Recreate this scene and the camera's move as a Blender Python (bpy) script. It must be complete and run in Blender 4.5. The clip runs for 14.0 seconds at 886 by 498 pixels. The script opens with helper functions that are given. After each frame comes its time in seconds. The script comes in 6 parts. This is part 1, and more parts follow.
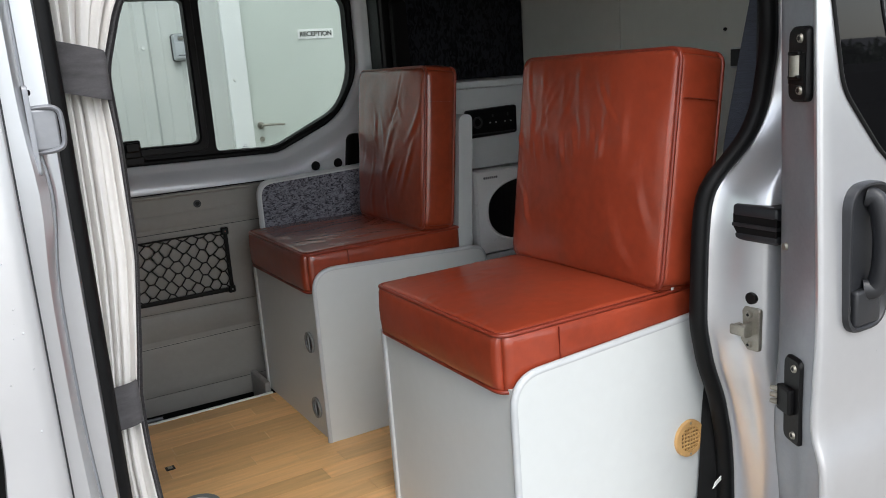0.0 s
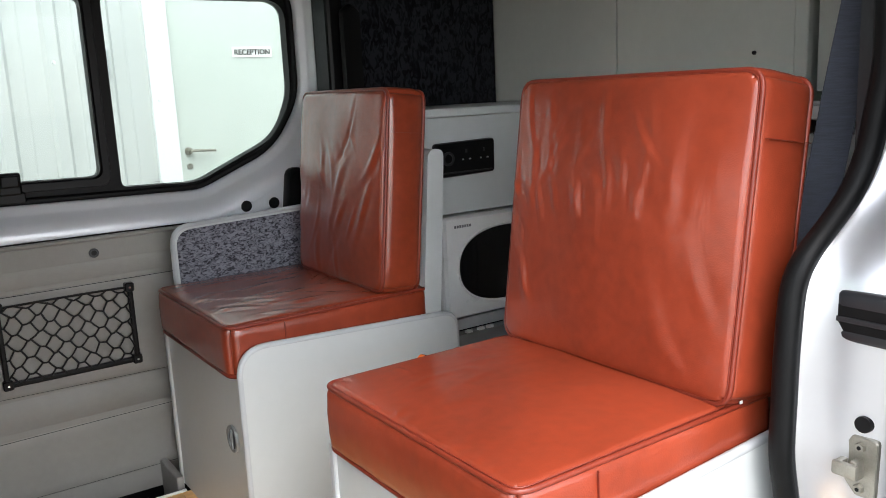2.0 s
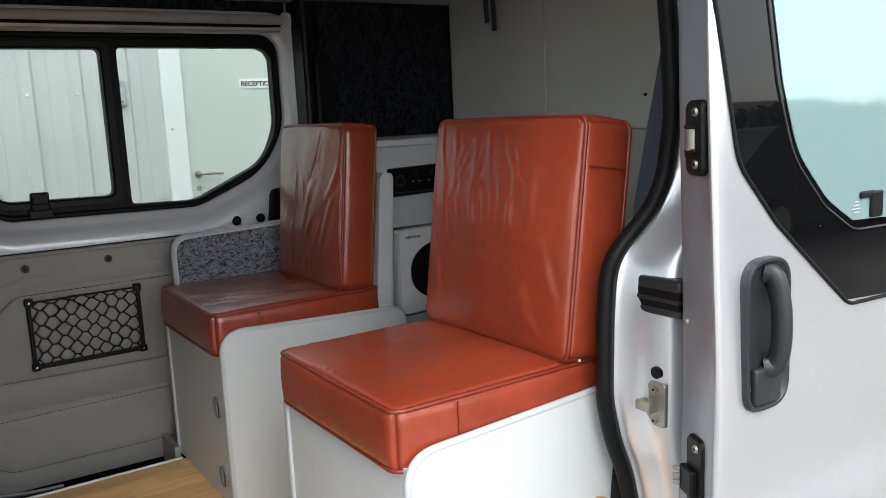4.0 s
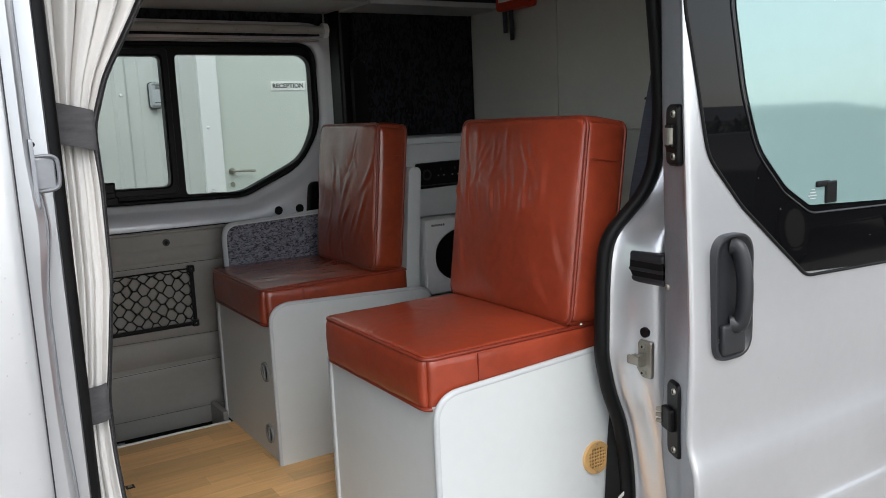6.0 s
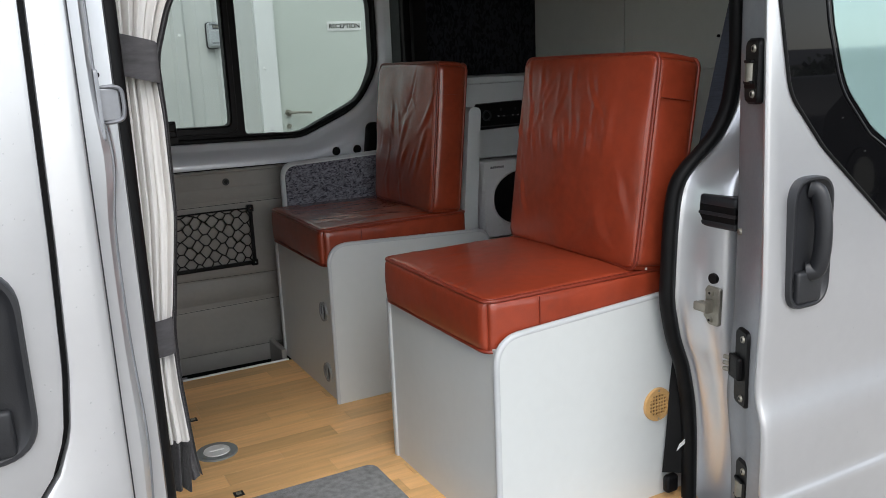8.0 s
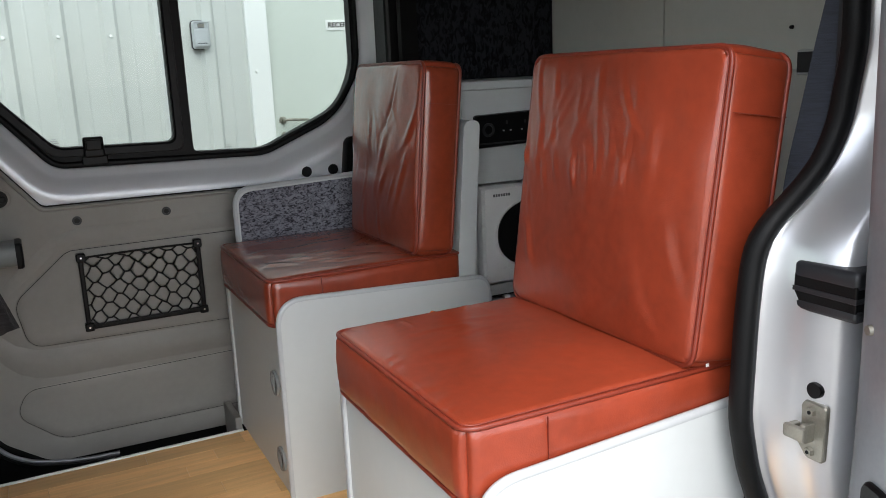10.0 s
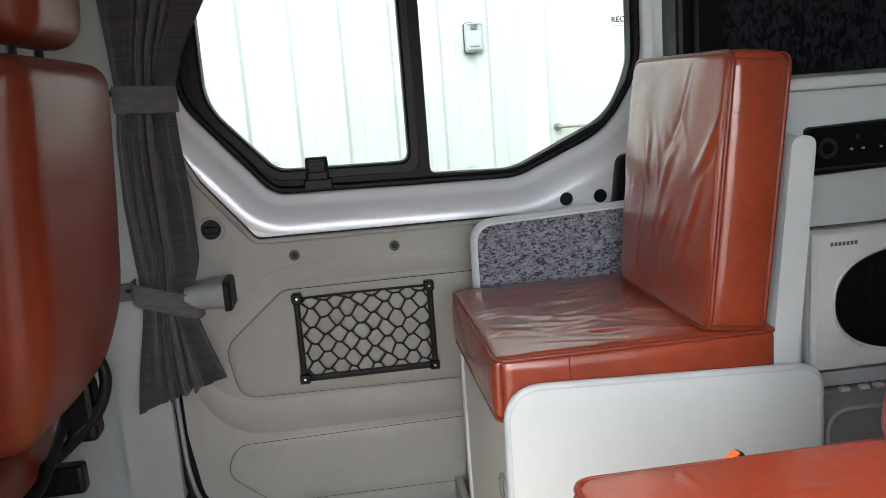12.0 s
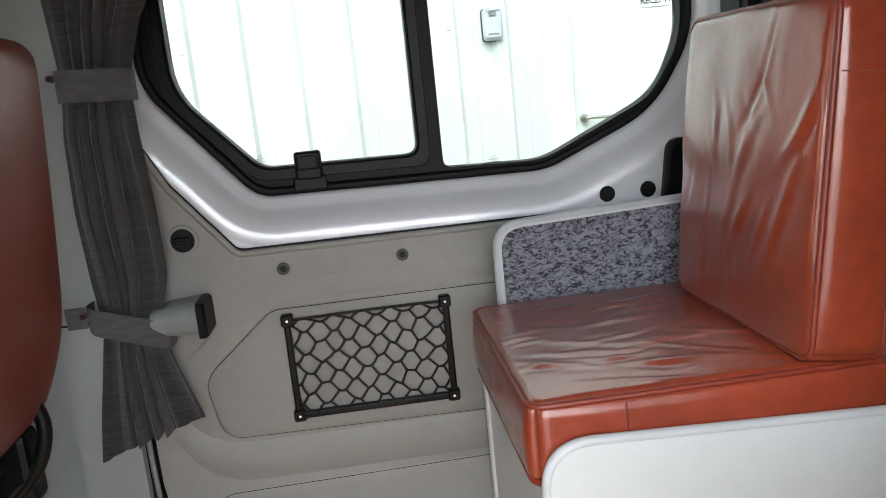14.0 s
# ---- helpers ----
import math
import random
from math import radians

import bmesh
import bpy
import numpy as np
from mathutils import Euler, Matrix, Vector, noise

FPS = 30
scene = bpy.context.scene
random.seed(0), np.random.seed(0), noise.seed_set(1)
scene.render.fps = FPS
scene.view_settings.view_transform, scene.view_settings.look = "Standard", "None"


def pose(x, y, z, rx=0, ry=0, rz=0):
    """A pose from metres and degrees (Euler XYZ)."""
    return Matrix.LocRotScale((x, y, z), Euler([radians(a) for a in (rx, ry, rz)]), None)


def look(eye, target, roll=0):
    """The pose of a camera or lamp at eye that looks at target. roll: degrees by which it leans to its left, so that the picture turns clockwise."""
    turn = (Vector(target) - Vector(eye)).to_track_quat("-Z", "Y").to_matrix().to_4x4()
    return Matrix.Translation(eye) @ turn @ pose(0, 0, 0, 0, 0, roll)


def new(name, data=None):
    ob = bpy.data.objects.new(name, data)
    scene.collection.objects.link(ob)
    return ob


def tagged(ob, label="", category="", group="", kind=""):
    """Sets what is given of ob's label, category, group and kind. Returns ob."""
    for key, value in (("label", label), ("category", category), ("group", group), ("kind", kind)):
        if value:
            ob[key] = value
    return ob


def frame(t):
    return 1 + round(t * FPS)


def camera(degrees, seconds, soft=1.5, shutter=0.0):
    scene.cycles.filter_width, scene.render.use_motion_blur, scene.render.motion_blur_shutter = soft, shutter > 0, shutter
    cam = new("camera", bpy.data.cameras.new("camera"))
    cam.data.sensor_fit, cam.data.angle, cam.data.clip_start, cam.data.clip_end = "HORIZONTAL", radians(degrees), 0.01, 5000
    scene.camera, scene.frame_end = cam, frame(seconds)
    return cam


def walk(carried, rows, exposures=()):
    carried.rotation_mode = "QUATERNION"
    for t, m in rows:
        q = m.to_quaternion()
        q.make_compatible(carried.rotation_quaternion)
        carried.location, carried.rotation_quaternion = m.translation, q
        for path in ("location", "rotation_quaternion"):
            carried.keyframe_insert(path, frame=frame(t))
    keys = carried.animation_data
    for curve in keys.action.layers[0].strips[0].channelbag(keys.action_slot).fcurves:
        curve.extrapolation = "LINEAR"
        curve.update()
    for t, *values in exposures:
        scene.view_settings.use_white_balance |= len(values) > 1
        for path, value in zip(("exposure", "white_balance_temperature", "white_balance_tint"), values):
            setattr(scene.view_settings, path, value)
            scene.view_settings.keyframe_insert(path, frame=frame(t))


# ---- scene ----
cam = camera(56.8, 14.0, soft=0.9)
PATH = [
    (0, (-0.761, -0.886, 1.56), (0.214, 0.807, 1.131), -4.2),
    (0.5, (-0.708, -0.785, 1.548), (0.347, 0.857, 1.115), -3.5),
    (1, (-0.603, -0.704, 1.56), (0.42, 0.967, 1.156), -2.6),
    (1.5, (-0.56, -0.61, 1.547), (0.441, 1.076, 1.149), -1.5),
    (2, (-0.56, -0.432, 1.556), (0.552, 1.187, 1.18), -2.7),
    (2.5, (-0.576, -0.412, 1.573), (0.558, 1.199, 1.231), -3.6),
    (3, (-0.527, -0.562, 1.574), (0.613, 1.055, 1.282), -2.4),
    (3.5, (-0.567, -0.755, 1.567), (0.527, 0.893, 1.271), -2.0),
    (3.7, (-0.597, -0.812, 1.578), (0.498, 0.831, 1.261), -2.5),
    (5.8, (-0.806, -1.115, 1.574), (0.249, 0.556, 1.266), -2.7),
    (6, (-0.814, -1.124, 1.576), (0.236, 0.549, 1.262), -2.5),
    (6.5, (-0.832, -1.134, 1.57), (0.188, 0.555, 1.247), -2.1),
    (7, (-0.854, -1.122, 1.558), (0.125, 0.582, 1.184), -1.8),
    (7.5, (-0.843, -1.113, 1.559), (0.11, 0.598, 1.152), -2.0),
    (8, (-0.816, -1.088, 1.561), (0.107, 0.631, 1.122), -2.4),
    (8.2, (-0.78, -1.062, 1.559), (0.144, 0.656, 1.116), -2.6),
    (10.3, (-0.444, -0.528, 1.55), (0.43, 1.219, 1.121), -2.4),
    (10.5, (-0.437, -0.469, 1.548), (0.435, 1.278, 1.116), -2.3),
    (11, (-0.327, -0.29, 1.533), (0.29, 1.566, 1.118), -3.5),
    (11.5, (-0.238, -0.15, 1.53), (0.076, 1.784, 1.13), -3.8),
    (12, (-0.235, -0.107, 1.546), (-0.003, 1.841, 1.161), -4.3),
    (12.5, (-0.24, -0.093, 1.537), (-0.032, 1.861, 1.162), -4.1),
    (13, (-0.217, -0.061, 1.522), (-0.029, 1.895, 1.148), -4.2),
    (13.5, (-0.196, 0.041, 1.504), (-0.006, 1.997, 1.134), -4.2),
    (14, (-0.184, 0.205, 1.499), (-0.009, 2.161, 1.12), -5.9),
]
STOPS = [(0, 0.5), (1, 0.9), (2, 1.45), (2.5, 1.70), (3, 1.68), (3.7, 1.02), (5.8, 0.4), (6.5, 0.25), (7.5, 0.2), (8.2, 0.3), (10.3, 1.2), (11, 1.78), (12, 1.85), (13, 1.85), (14, 1.9)]
walk(cam, [(t, look(eye, target, roll)) for t, eye, target, roll in PATH], STOPS)

# ---- world, sun, exposure ----
world = bpy.data.worlds.new("overcast")
scene.world = world
world.use_nodes = True
wn, wl = world.node_tree.nodes, world.node_tree.links
sky = wn.new("ShaderNodeTexSky")
sky.sky_type, sky.sun_disc = "NISHITA", False
sky.sun_elevation, sky.sun_rotation = radians(52), radians(200)
grey_sky = wn.new("ShaderNodeHueSaturation")
grey_sky.inputs["Saturation"].default_value = 0.32
wl.new(sky.outputs[0], grey_sky.inputs["Color"])
wl.new(grey_sky.outputs[0], wn["Background"].inputs["Color"])
wn["Background"].inputs["Strength"].default_value = 0.27
sun = new("sun", bpy.data.lights.new("sun", "SUN"))
sun.data.energy, sun.data.angle, sun.data.color = 1.4, radians(44), (1.0, 0.97, 0.93)
sun.matrix_world = look((0, 0, 10), (0.12, 0.60, 9.21))


# ---- materials ----
def material(name, base, rough=0.5, metal=0.0, coat=0.0, vary=0.08, scale=6.0, stretch=(1, 1, 1), bump=0.0, bump_scale=200.0, spec=0.5, dark=None, sheen=0.0):
    """Principled surface with a broad and a fine variation of colour, and a fine relief."""
    m = bpy.data.materials.new(name)
    m.use_nodes = True
    n, l = m.node_tree.nodes, m.node_tree.links
    p = n["Principled BSDF"]
    p.inputs["Roughness"].default_value, p.inputs["Metallic"].default_value = rough, metal
    p.inputs["Coat Weight"].default_value, p.inputs["Specular IOR Level"].default_value = coat, spec
    p.inputs["Coat Roughness"].default_value = 0.08
    p.inputs["Sheen Weight"].default_value = sheen
    co = n.new("ShaderNodeTexCoord")
    mp = n.new("ShaderNodeMapping")
    mp.inputs["Scale"].default_value = stretch
    l.new(co.outputs["Object"], mp.inputs["Vector"])
    big, fine = n.new("ShaderNodeTexNoise"), n.new("ShaderNodeTexNoise")
    big.inputs["Scale"].default_value, big.inputs["Detail"].default_value = scale, 4
    fine.inputs["Scale"].default_value, fine.inputs["Detail"].default_value = scale * 14, 3
    for t in (big, fine):
        l.new(mp.outputs[0], t.inputs["Vector"])
    add = n.new("ShaderNodeMath")
    add.operation = "MULTIPLY_ADD"
    add.inputs[1].default_value = 0.35
    l.new(fine.outputs["Fac"], add.inputs[0])
    l.new(big.outputs["Fac"], add.inputs[2])
    ramp = n.new("ShaderNodeValToRGB")
    c = Vector(base)
    d = Vector(dark) if dark else c * (1 - vary)
    ramp.color_ramp.elements[0].position, ramp.color_ramp.elements[1].position = 0.45, 0.9
    ramp.color_ramp.elements[0].color = (*d, 1)
    ramp.color_ramp.elements[1].color = (*(c * (1 + vary * 0.6)), 1)
    l.new(add.outputs[0], ramp.inputs[0])
    l.new(ramp.outputs[0], p.inputs["Base Color"])
    r = n.new("ShaderNodeMapRange")
    r.inputs["To Min"].default_value, r.inputs["To Max"].default_value = max(rough - min(0.06, rough * 0.2), 0.01), min(rough + min(0.08, rough * 0.25), 1)
    l.new(big.outputs["Fac"], r.inputs["Value"])
    l.new(r.outputs[0], p.inputs["Roughness"])
    if bump:
        t = n.new("ShaderNodeTexNoise")
        t.inputs["Scale"].default_value, t.inputs["Detail"].default_value = bump_scale, 2
        l.new(mp.outputs[0], t.inputs["Vector"])
        b = n.new("ShaderNodeBump")
        b.inputs["Strength"].default_value, b.inputs["Distance"].default_value = bump, 0.002
        l.new(t.outputs["Fac"], b.inputs["Height"])
        l.new(b.outputs[0], p.inputs["Normal"])
    return m


def leather(name, base, crease=0.5, lean=14, few=0.44, size=6.0, gloss=0.8, ior=1.5):
    """Smooth glossy leather: fine grain, long creases, colour worn along the creases."""
    m = material(name, base, rough=0.42, vary=0.30, scale=3.5, spec=0.25)
    n, l = m.node_tree.nodes, m.node_tree.links
    p = n["Principled BSDF"]
    p.inputs["Coat Weight"].default_value, p.inputs["Coat Roughness"].default_value = gloss, 0.16
    p.inputs["Coat IOR"].default_value = ior
    co = n["Texture Coordinate"]
    grain = n.new("ShaderNodeTexVoronoi")
    grain.inputs["Scale"].default_value = 420
    l.new(co.outputs["Object"], grain.inputs["Vector"])
    lay = n.new("ShaderNodeMapping")
    lay.inputs["Scale"].default_value, lay.inputs["Rotation"].default_value = (0.6, 1.25, 1.0), (0, 0, radians(lean))
    l.new(co.outputs["Object"], lay.inputs["Vector"])
    fold = n.new("ShaderNodeTexNoise")
    for key, value in (("Scale", size), ("Detail", 2.0), ("Roughness", 0.5), ("Distortion", 0.5)):
        fold.inputs[key].default_value = value
    l.new(lay.outputs[0], fold.inputs["Vector"])
    where = n.new("ShaderNodeTexNoise")
    where.inputs["Scale"].default_value, where.inputs["Detail"].default_value = 4.5, 1
    l.new(co.outputs["Object"], where.inputs["Vector"])
    mask = n.new("ShaderNodeMapRange")
    mask.inputs["From Min"].default_value, mask.inputs["From Max"].default_value = few, few + 0.2
    l.new(where.outputs["Fac"], mask.inputs["Value"])
    height = n.new("ShaderNodeMath")
    height.operation = "MULTIPLY"
    l.new(fold.outputs["Fac"], height.inputs[0])
    l.new(mask.outputs[0], height.inputs[1])
    b1, b2 = n.new("ShaderNodeBump"), n.new("ShaderNodeBump")
    b1.inputs["Strength"].default_value, b1.inputs["Distance"].default_value = 0.12, 0.001
    b2.inputs["Strength"].default_value, b2.inputs["Distance"].default_value = crease, 0.010
    l.new(grain.outputs["Distance"], b1.inputs["Height"])
    l.new(height.outputs[0], b2.inputs["Height"])
    l.new(b2.outputs[0], b1.inputs["Normal"])
    for socket in ("Normal", "Coat Normal"):
        l.new(b1.outputs[0], p.inputs[socket])
    return m


def flecked(name, low, high, fleck, scale, stretch, cut=0.56):
    """Woven cloth with short dark flecks."""
    m = material(name, high, rough=0.95, spec=0.1, bump=0.5, bump_scale=500)
    n, l = m.node_tree.nodes, m.node_tree.links
    co = n["Texture Coordinate"]
    mp = n.new("ShaderNodeMapping")
    mp.inputs["Scale"].default_value = stretch
    mp.inputs["Rotation"].default_value = (0.3, 0.5, 0.2)
    l.new(co.outputs["Object"], mp.inputs["Vector"])
    t = n.new("ShaderNodeTexNoise")
    t.inputs["Scale"].default_value, t.inputs["Detail"].default_value, t.inputs["Distortion"].default_value = scale, 2, 1.2
    l.new(mp.outputs[0], t.inputs["Vector"])
    ramp = n.new("ShaderNodeValToRGB")
    e = ramp.color_ramp.elements
    e[0].position, e[0].color = 0.36, (*low, 1)
    e[1].position, e[1].color = cut, (*fleck, 1)
    mid = e.new(0.48)
    mid.color = (*high, 1)
    l.new(t.outputs["Fac"], ramp.inputs[0])
    l.new(ramp.outputs[0], n["Principled BSDF"].inputs["Base Color"])
    return m


def wood_planks(name):
    m = material(name, (0.87, 0.52, 0.225), rough=0.33, vary=0.14, scale=5, stretch=(1.2, 14, 1), spec=0.45)
    n, l = m.node_tree.nodes, m.node_tree.links
    p = n["Principled BSDF"]
    info = n.new("ShaderNodeObjectInfo")
    hsv = n.new("ShaderNodeHueSaturation")
    v = n.new("ShaderNodeMapRange")
    v.inputs["To Min"].default_value, v.inputs["To Max"].default_value = 0.80, 1.14
    l.new(info.outputs["Random"], v.inputs["Value"])
    l.new(v.outputs[0], hsv.inputs["Value"])
    l.new(n["Color Ramp"].outputs[0], hsv.inputs["Color"])
    l.new(hsv.outputs[0], p.inputs["Base Color"])
    # each block has its own grain
    off = n.new("ShaderNodeVectorMath")
    off.operation = "ADD"
    l.new(n["Texture Coordinate"].outputs["Object"], off.inputs[0])
    l.new(info.outputs["Location"], off.inputs[1])
    l.new(off.outputs[0], n["Mapping"].inputs["Vector"])
    return m


def glass(name, tint, gloss=0.06):
    m = bpy.data.materials.new(name)
    m.use_nodes = True
    n, l = m.node_tree.nodes, m.node_tree.links
    n.remove(n["Principled BSDF"])
    clear, shine, mix, fres = n.new("ShaderNodeBsdfTransparent"), n.new("ShaderNodeBsdfGlossy"), n.new("ShaderNodeMixShader"), n.new("ShaderNodeFresnel")
    clear.inputs["Color"].default_value = (*tint, 1)
    shine.inputs["Roughness"].default_value = 0.02
    fres.inputs["IOR"].default_value = 1.22
    l.new(fres.outputs[0], mix.inputs[0])
    l.new(clear.outputs[0], mix.inputs[1])
    l.new(shine.outputs[0], mix.inputs[2])
    l.new(mix.outputs[0], n["Material Output"].inputs["Surface"])
    return m


SILVER = material("silver paint", (0.67, 0.68, 0.70), rough=0.29, metal=0.70, coat=0.6, vary=0.05, scale=2.5, bump=0.03, bump_scale=900)
SILVER_IN = material("silver inner paint", (0.70, 0.715, 0.75), rough=0.33, metal=0.20, coat=0.8, vary=0.03, scale=0.9)
# Silver darkened for the shade on the door's edge; latch and strips share it
SHUT = material("darkened silver paint", (0.27, 0.28, 0.30), rough=0.38, metal=0.4, vary=0.15, scale=9)
RUBBER = material("black rubber", (0.0045, 0.0047, 0.005), rough=0.5, spec=0.2, vary=0.3, scale=30, bump=0.15, bump_scale=300)
BLACK = material("black plastic", (0.0042, 0.0042, 0.0047), rough=0.40, spec=0.2, vary=0.25, scale=25, bump=0.1, bump_scale=600)
CHARCOAL = material("charcoal plastic", (0.020, 0.021, 0.024), rough=0.36, vary=0.15, scale=20, bump=0.2, bump_scale=700)
TRIM = material("grey trim plastic", (0.285, 0.275, 0.255), rough=0.52, vary=0.10, scale=4, bump=0.35, bump_scale=900)
PILLAR = material("pale trim plastic", (0.31, 0.315, 0.31), rough=0.55, vary=0.08, scale=4, bump=0.3, bump_scale=900)
LAMINATE = material("pale grey laminate", (0.56, 0.585, 0.58), rough=0.34, vary=0.04, scale=3, spec=0.45)
LATCHGREY = material("mid grey plastic", (0.22, 0.235, 0.235), rough=0.4, vary=0.1, scale=30)
EDGING = material("grey edging", (0.46, 0.48, 0.49), rough=0.4, vary=0.08, scale=12)
PANEL = material("drab grey panel", (0.565, 0.575, 0.535), rough=0.42, vary=0.06, scale=3)
WHITE = material("white enamel", (0.78, 0.78, 0.77), rough=0.28, vary=0.04, scale=8)
LEATHER = leather("terracotta leather", (0.275, 0.041, 0.0165), 0.12, 30, 0.40, 18.0, 0.75)
LEATHER_WORN = leather("creased terracotta leather", (0.255, 0.0385, 0.0145), 0.11, 28, 0.38, 16.0, 1.0, 1.58)
PIPING = material("leather piping", (0.20, 0.027, 0.012), rough=0.36, vary=0.2, scale=20, bump=0.2, bump_scale=400)
# The same terracotta leather, its colour darkened for the dim cab
CAB_LEATHER_SHADED = leather("shaded cab seat leather", (0.150, 0.021, 0.008), 0.10, 14, 0.42, 16.0, 0.2)
SEAM = material("dark leather seam", (0.20, 0.026, 0.012), rough=0.4, vary=0.3, scale=30)
THREAD = material("pale thread", (0.45, 0.16, 0.09), rough=0.8)
LINING = flecked("dark lining cloth", (0.0055, 0.0062, 0.008), (0.0135, 0.0145, 0.018), (0.026, 0.028, 0.034), 62, (1.0, 1.0, 0.55))
ARMCLOTH = flecked("flecked blue grey cloth", (0.042, 0.042, 0.052), (0.16, 0.162, 0.19), (0.25, 0.255, 0.29), 105, (0.8, 1.0, 1.3), 0.62)
WOOD = wood_planks("beech strip wood")
WOOD_DARK = material("dark wood joint", (0.16, 0.08, 0.035), rough=0.6)
PINE = material("varnished pine", (0.55, 0.33, 0.13), rough=0.35, vary=0.2, scale=20)
CURTAIN_WHITE = material("white curtain lining", (0.74, 0.72, 0.69), rough=0.9, vary=0.05, scale=14, bump=0.3, bump_scale=900, sheen=0.2)
CURTAIN_GREY = material("slub grey curtain cloth", (0.030, 0.0275, 0.030), rough=0.8, vary=0.7, scale=7, stretch=(1.2, 1.2, 34), bump=0.5, bump_scale=120, sheen=0.25)
TIE = material("grey tie cloth", (0.088, 0.084, 0.088), rough=0.9, vary=0.3, scale=30, stretch=(1, 1, 4), bump=0.5, bump_scale=500)
STEEL = material("zinc plated steel", (0.33, 0.315, 0.27), rough=0.45, metal=0.7, vary=0.25, scale=40)
CHROME = material("chrome", (0.75, 0.75, 0.75), rough=0.15, metal=1.0)
MAT_CARPET = material("grey carpet mat", (0.26, 0.265, 0.27), rough=1.0, vary=0.3, scale=60, bump=1.0, bump_scale=450, spec=0.1)
MAT_PALE = material("pale carpet lettering", (0.36, 0.365, 0.37), rough=1.0, vary=0.3, scale=60, bump=1.0, bump_scale=450, spec=0.1)
CARPET = material("cab carpet", (0.27, 0.265, 0.25), rough=1.0, vary=0.35, scale=40, bump=1.0, bump_scale=300, spec=0.1)
BELT = material("woven belt webbing", (0.050, 0.056, 0.075), rough=0.75, vary=0.3, scale=40, stretch=(1, 1, 12), bump=0.6, bump_scale=260)
RED = material("red plastic", (0.55, 0.05, 0.02), rough=0.4, vary=0.1)
ORANGE = material("orange plastic", (0.75, 0.16, 0.015), rough=0.4, vary=0.1)
BEIGE = material("beige rail", (0.40, 0.385, 0.35), rough=0.45, vary=0.1)
CLAD = material("white wall cladding", (0.53, 0.545, 0.53), rough=0.45, vary=0.05, scale=0.5, stretch=(4, 1, 0.6))
FLASHING = material("white flashing", (0.78, 0.79, 0.78), rough=0.4, vary=0.03, scale=0.6)
CLAD_DOOR = material("off white door", (0.55, 0.585, 0.545), rough=0.4, vary=0.03, scale=0.5)
INK = material("black ink", (0.02, 0.02, 0.02), rough=0.6)
PAPER = material("white label", (0.82, 0.82, 0.80), rough=0.5)
GREYBAR = material("grey printing", (0.12, 0.12, 0.13), rough=0.6)
KEYSAFE = material("grey key safe casting", (0.50, 0.52, 0.54), rough=0.4, metal=0.3)
ASPHALT = material("wet gravel", (0.20, 0.182, 0.155), rough=0.6, vary=0.4, scale=0.6, bump=0.8, bump_scale=60)
LEAF = material("dark leaves", (0.03, 0.05, 0.02), rough=0.7, vary=0.5, scale=3)
BARK = material("bark", (0.09, 0.07, 0.05), rough=0.9, vary=0.3)
RENDERED = material("rendered house wall", (0.42, 0.40, 0.37), rough=0.9, vary=0.1)
ROOF = material("slate roof", (0.12, 0.12, 0.13), rough=0.7, vary=0.2)
CAR_PAINT = material("dark car paint", (0.006, 0.007, 0.009), rough=0.35, coat=0.1, spec=0.2)
CLEAR = glass("tinted window glass", (0.735, 0.775, 0.755))
CAR_GLASS = material("dark car glass", (0.012, 0.014, 0.015), rough=0.05)
BORDER = material("black printed glass", (0.004, 0.004, 0.0045), rough=0.02, vary=0.1, spec=0.28)
TEAL = material("teal film glass", (0.30, 0.44, 0.43), rough=0.04, vary=0.04, scale=2, metal=0.35, spec=0.6)
OVEN_GLASS = material("black oven glass", (0.006, 0.006, 0.007), rough=0.06)
# Pale diffuse colour paints in the bright glint of clear drops
DROP = material("rain drop", (0.62, 0.63, 0.65), rough=0.08)


# ---- mesh helpers ----
def part(name, bm, mat, parent=None, label="", smooth=None):
    """Links a bmesh as one mesh object, under a thing or a part where one is given."""
    bmesh.ops.recalc_face_normals(bm, faces=bm.faces)
    me = bpy.data.meshes.new(name)
    bm.to_mesh(me)
    bm.free()
    me.materials.append(mat)
    if smooth is not None:
        for f in me.polygons:
            f.use_smooth = True
        me.set_sharp_from_angle(angle=radians(smooth))
    ob = new(name, me)
    if parent:
        ob.parent = parent
        if parent.type == "EMPTY":
            ob.matrix_parent_inverse = Matrix.Translation(-parent.location)
    if label:
        ob["label"] = label
    return ob


def thing(name, label, category, at=(0, 0, 0), group=""):
    e = new(name)
    e.empty_display_size = 0.05
    e.location = at
    return tagged(e, label, category, group)


def box(bm, x0, x1, y0, y1, z0, z1, bevel=0.0, seg=2):
    made = bmesh.ops.create_cube(bm, size=1, matrix=Matrix.Translation(((x0 + x1) / 2, (y0 + y1) / 2, (z0 + z1) / 2)) @ Matrix.Diagonal((x1 - x0, y1 - y0, z1 - z0, 1)))
    if bevel:
        vs = set(made["verts"])
        es = [e for e in bm.edges if e.verts[0] in vs and e.verts[1] in vs]
        bmesh.ops.bevel(bm, geom=es, offset=bevel, segments=seg, profile=0.5, affect="EDGES")
    return bm


def B(*a, **k):
    return box(bmesh.new(), *a, **k)


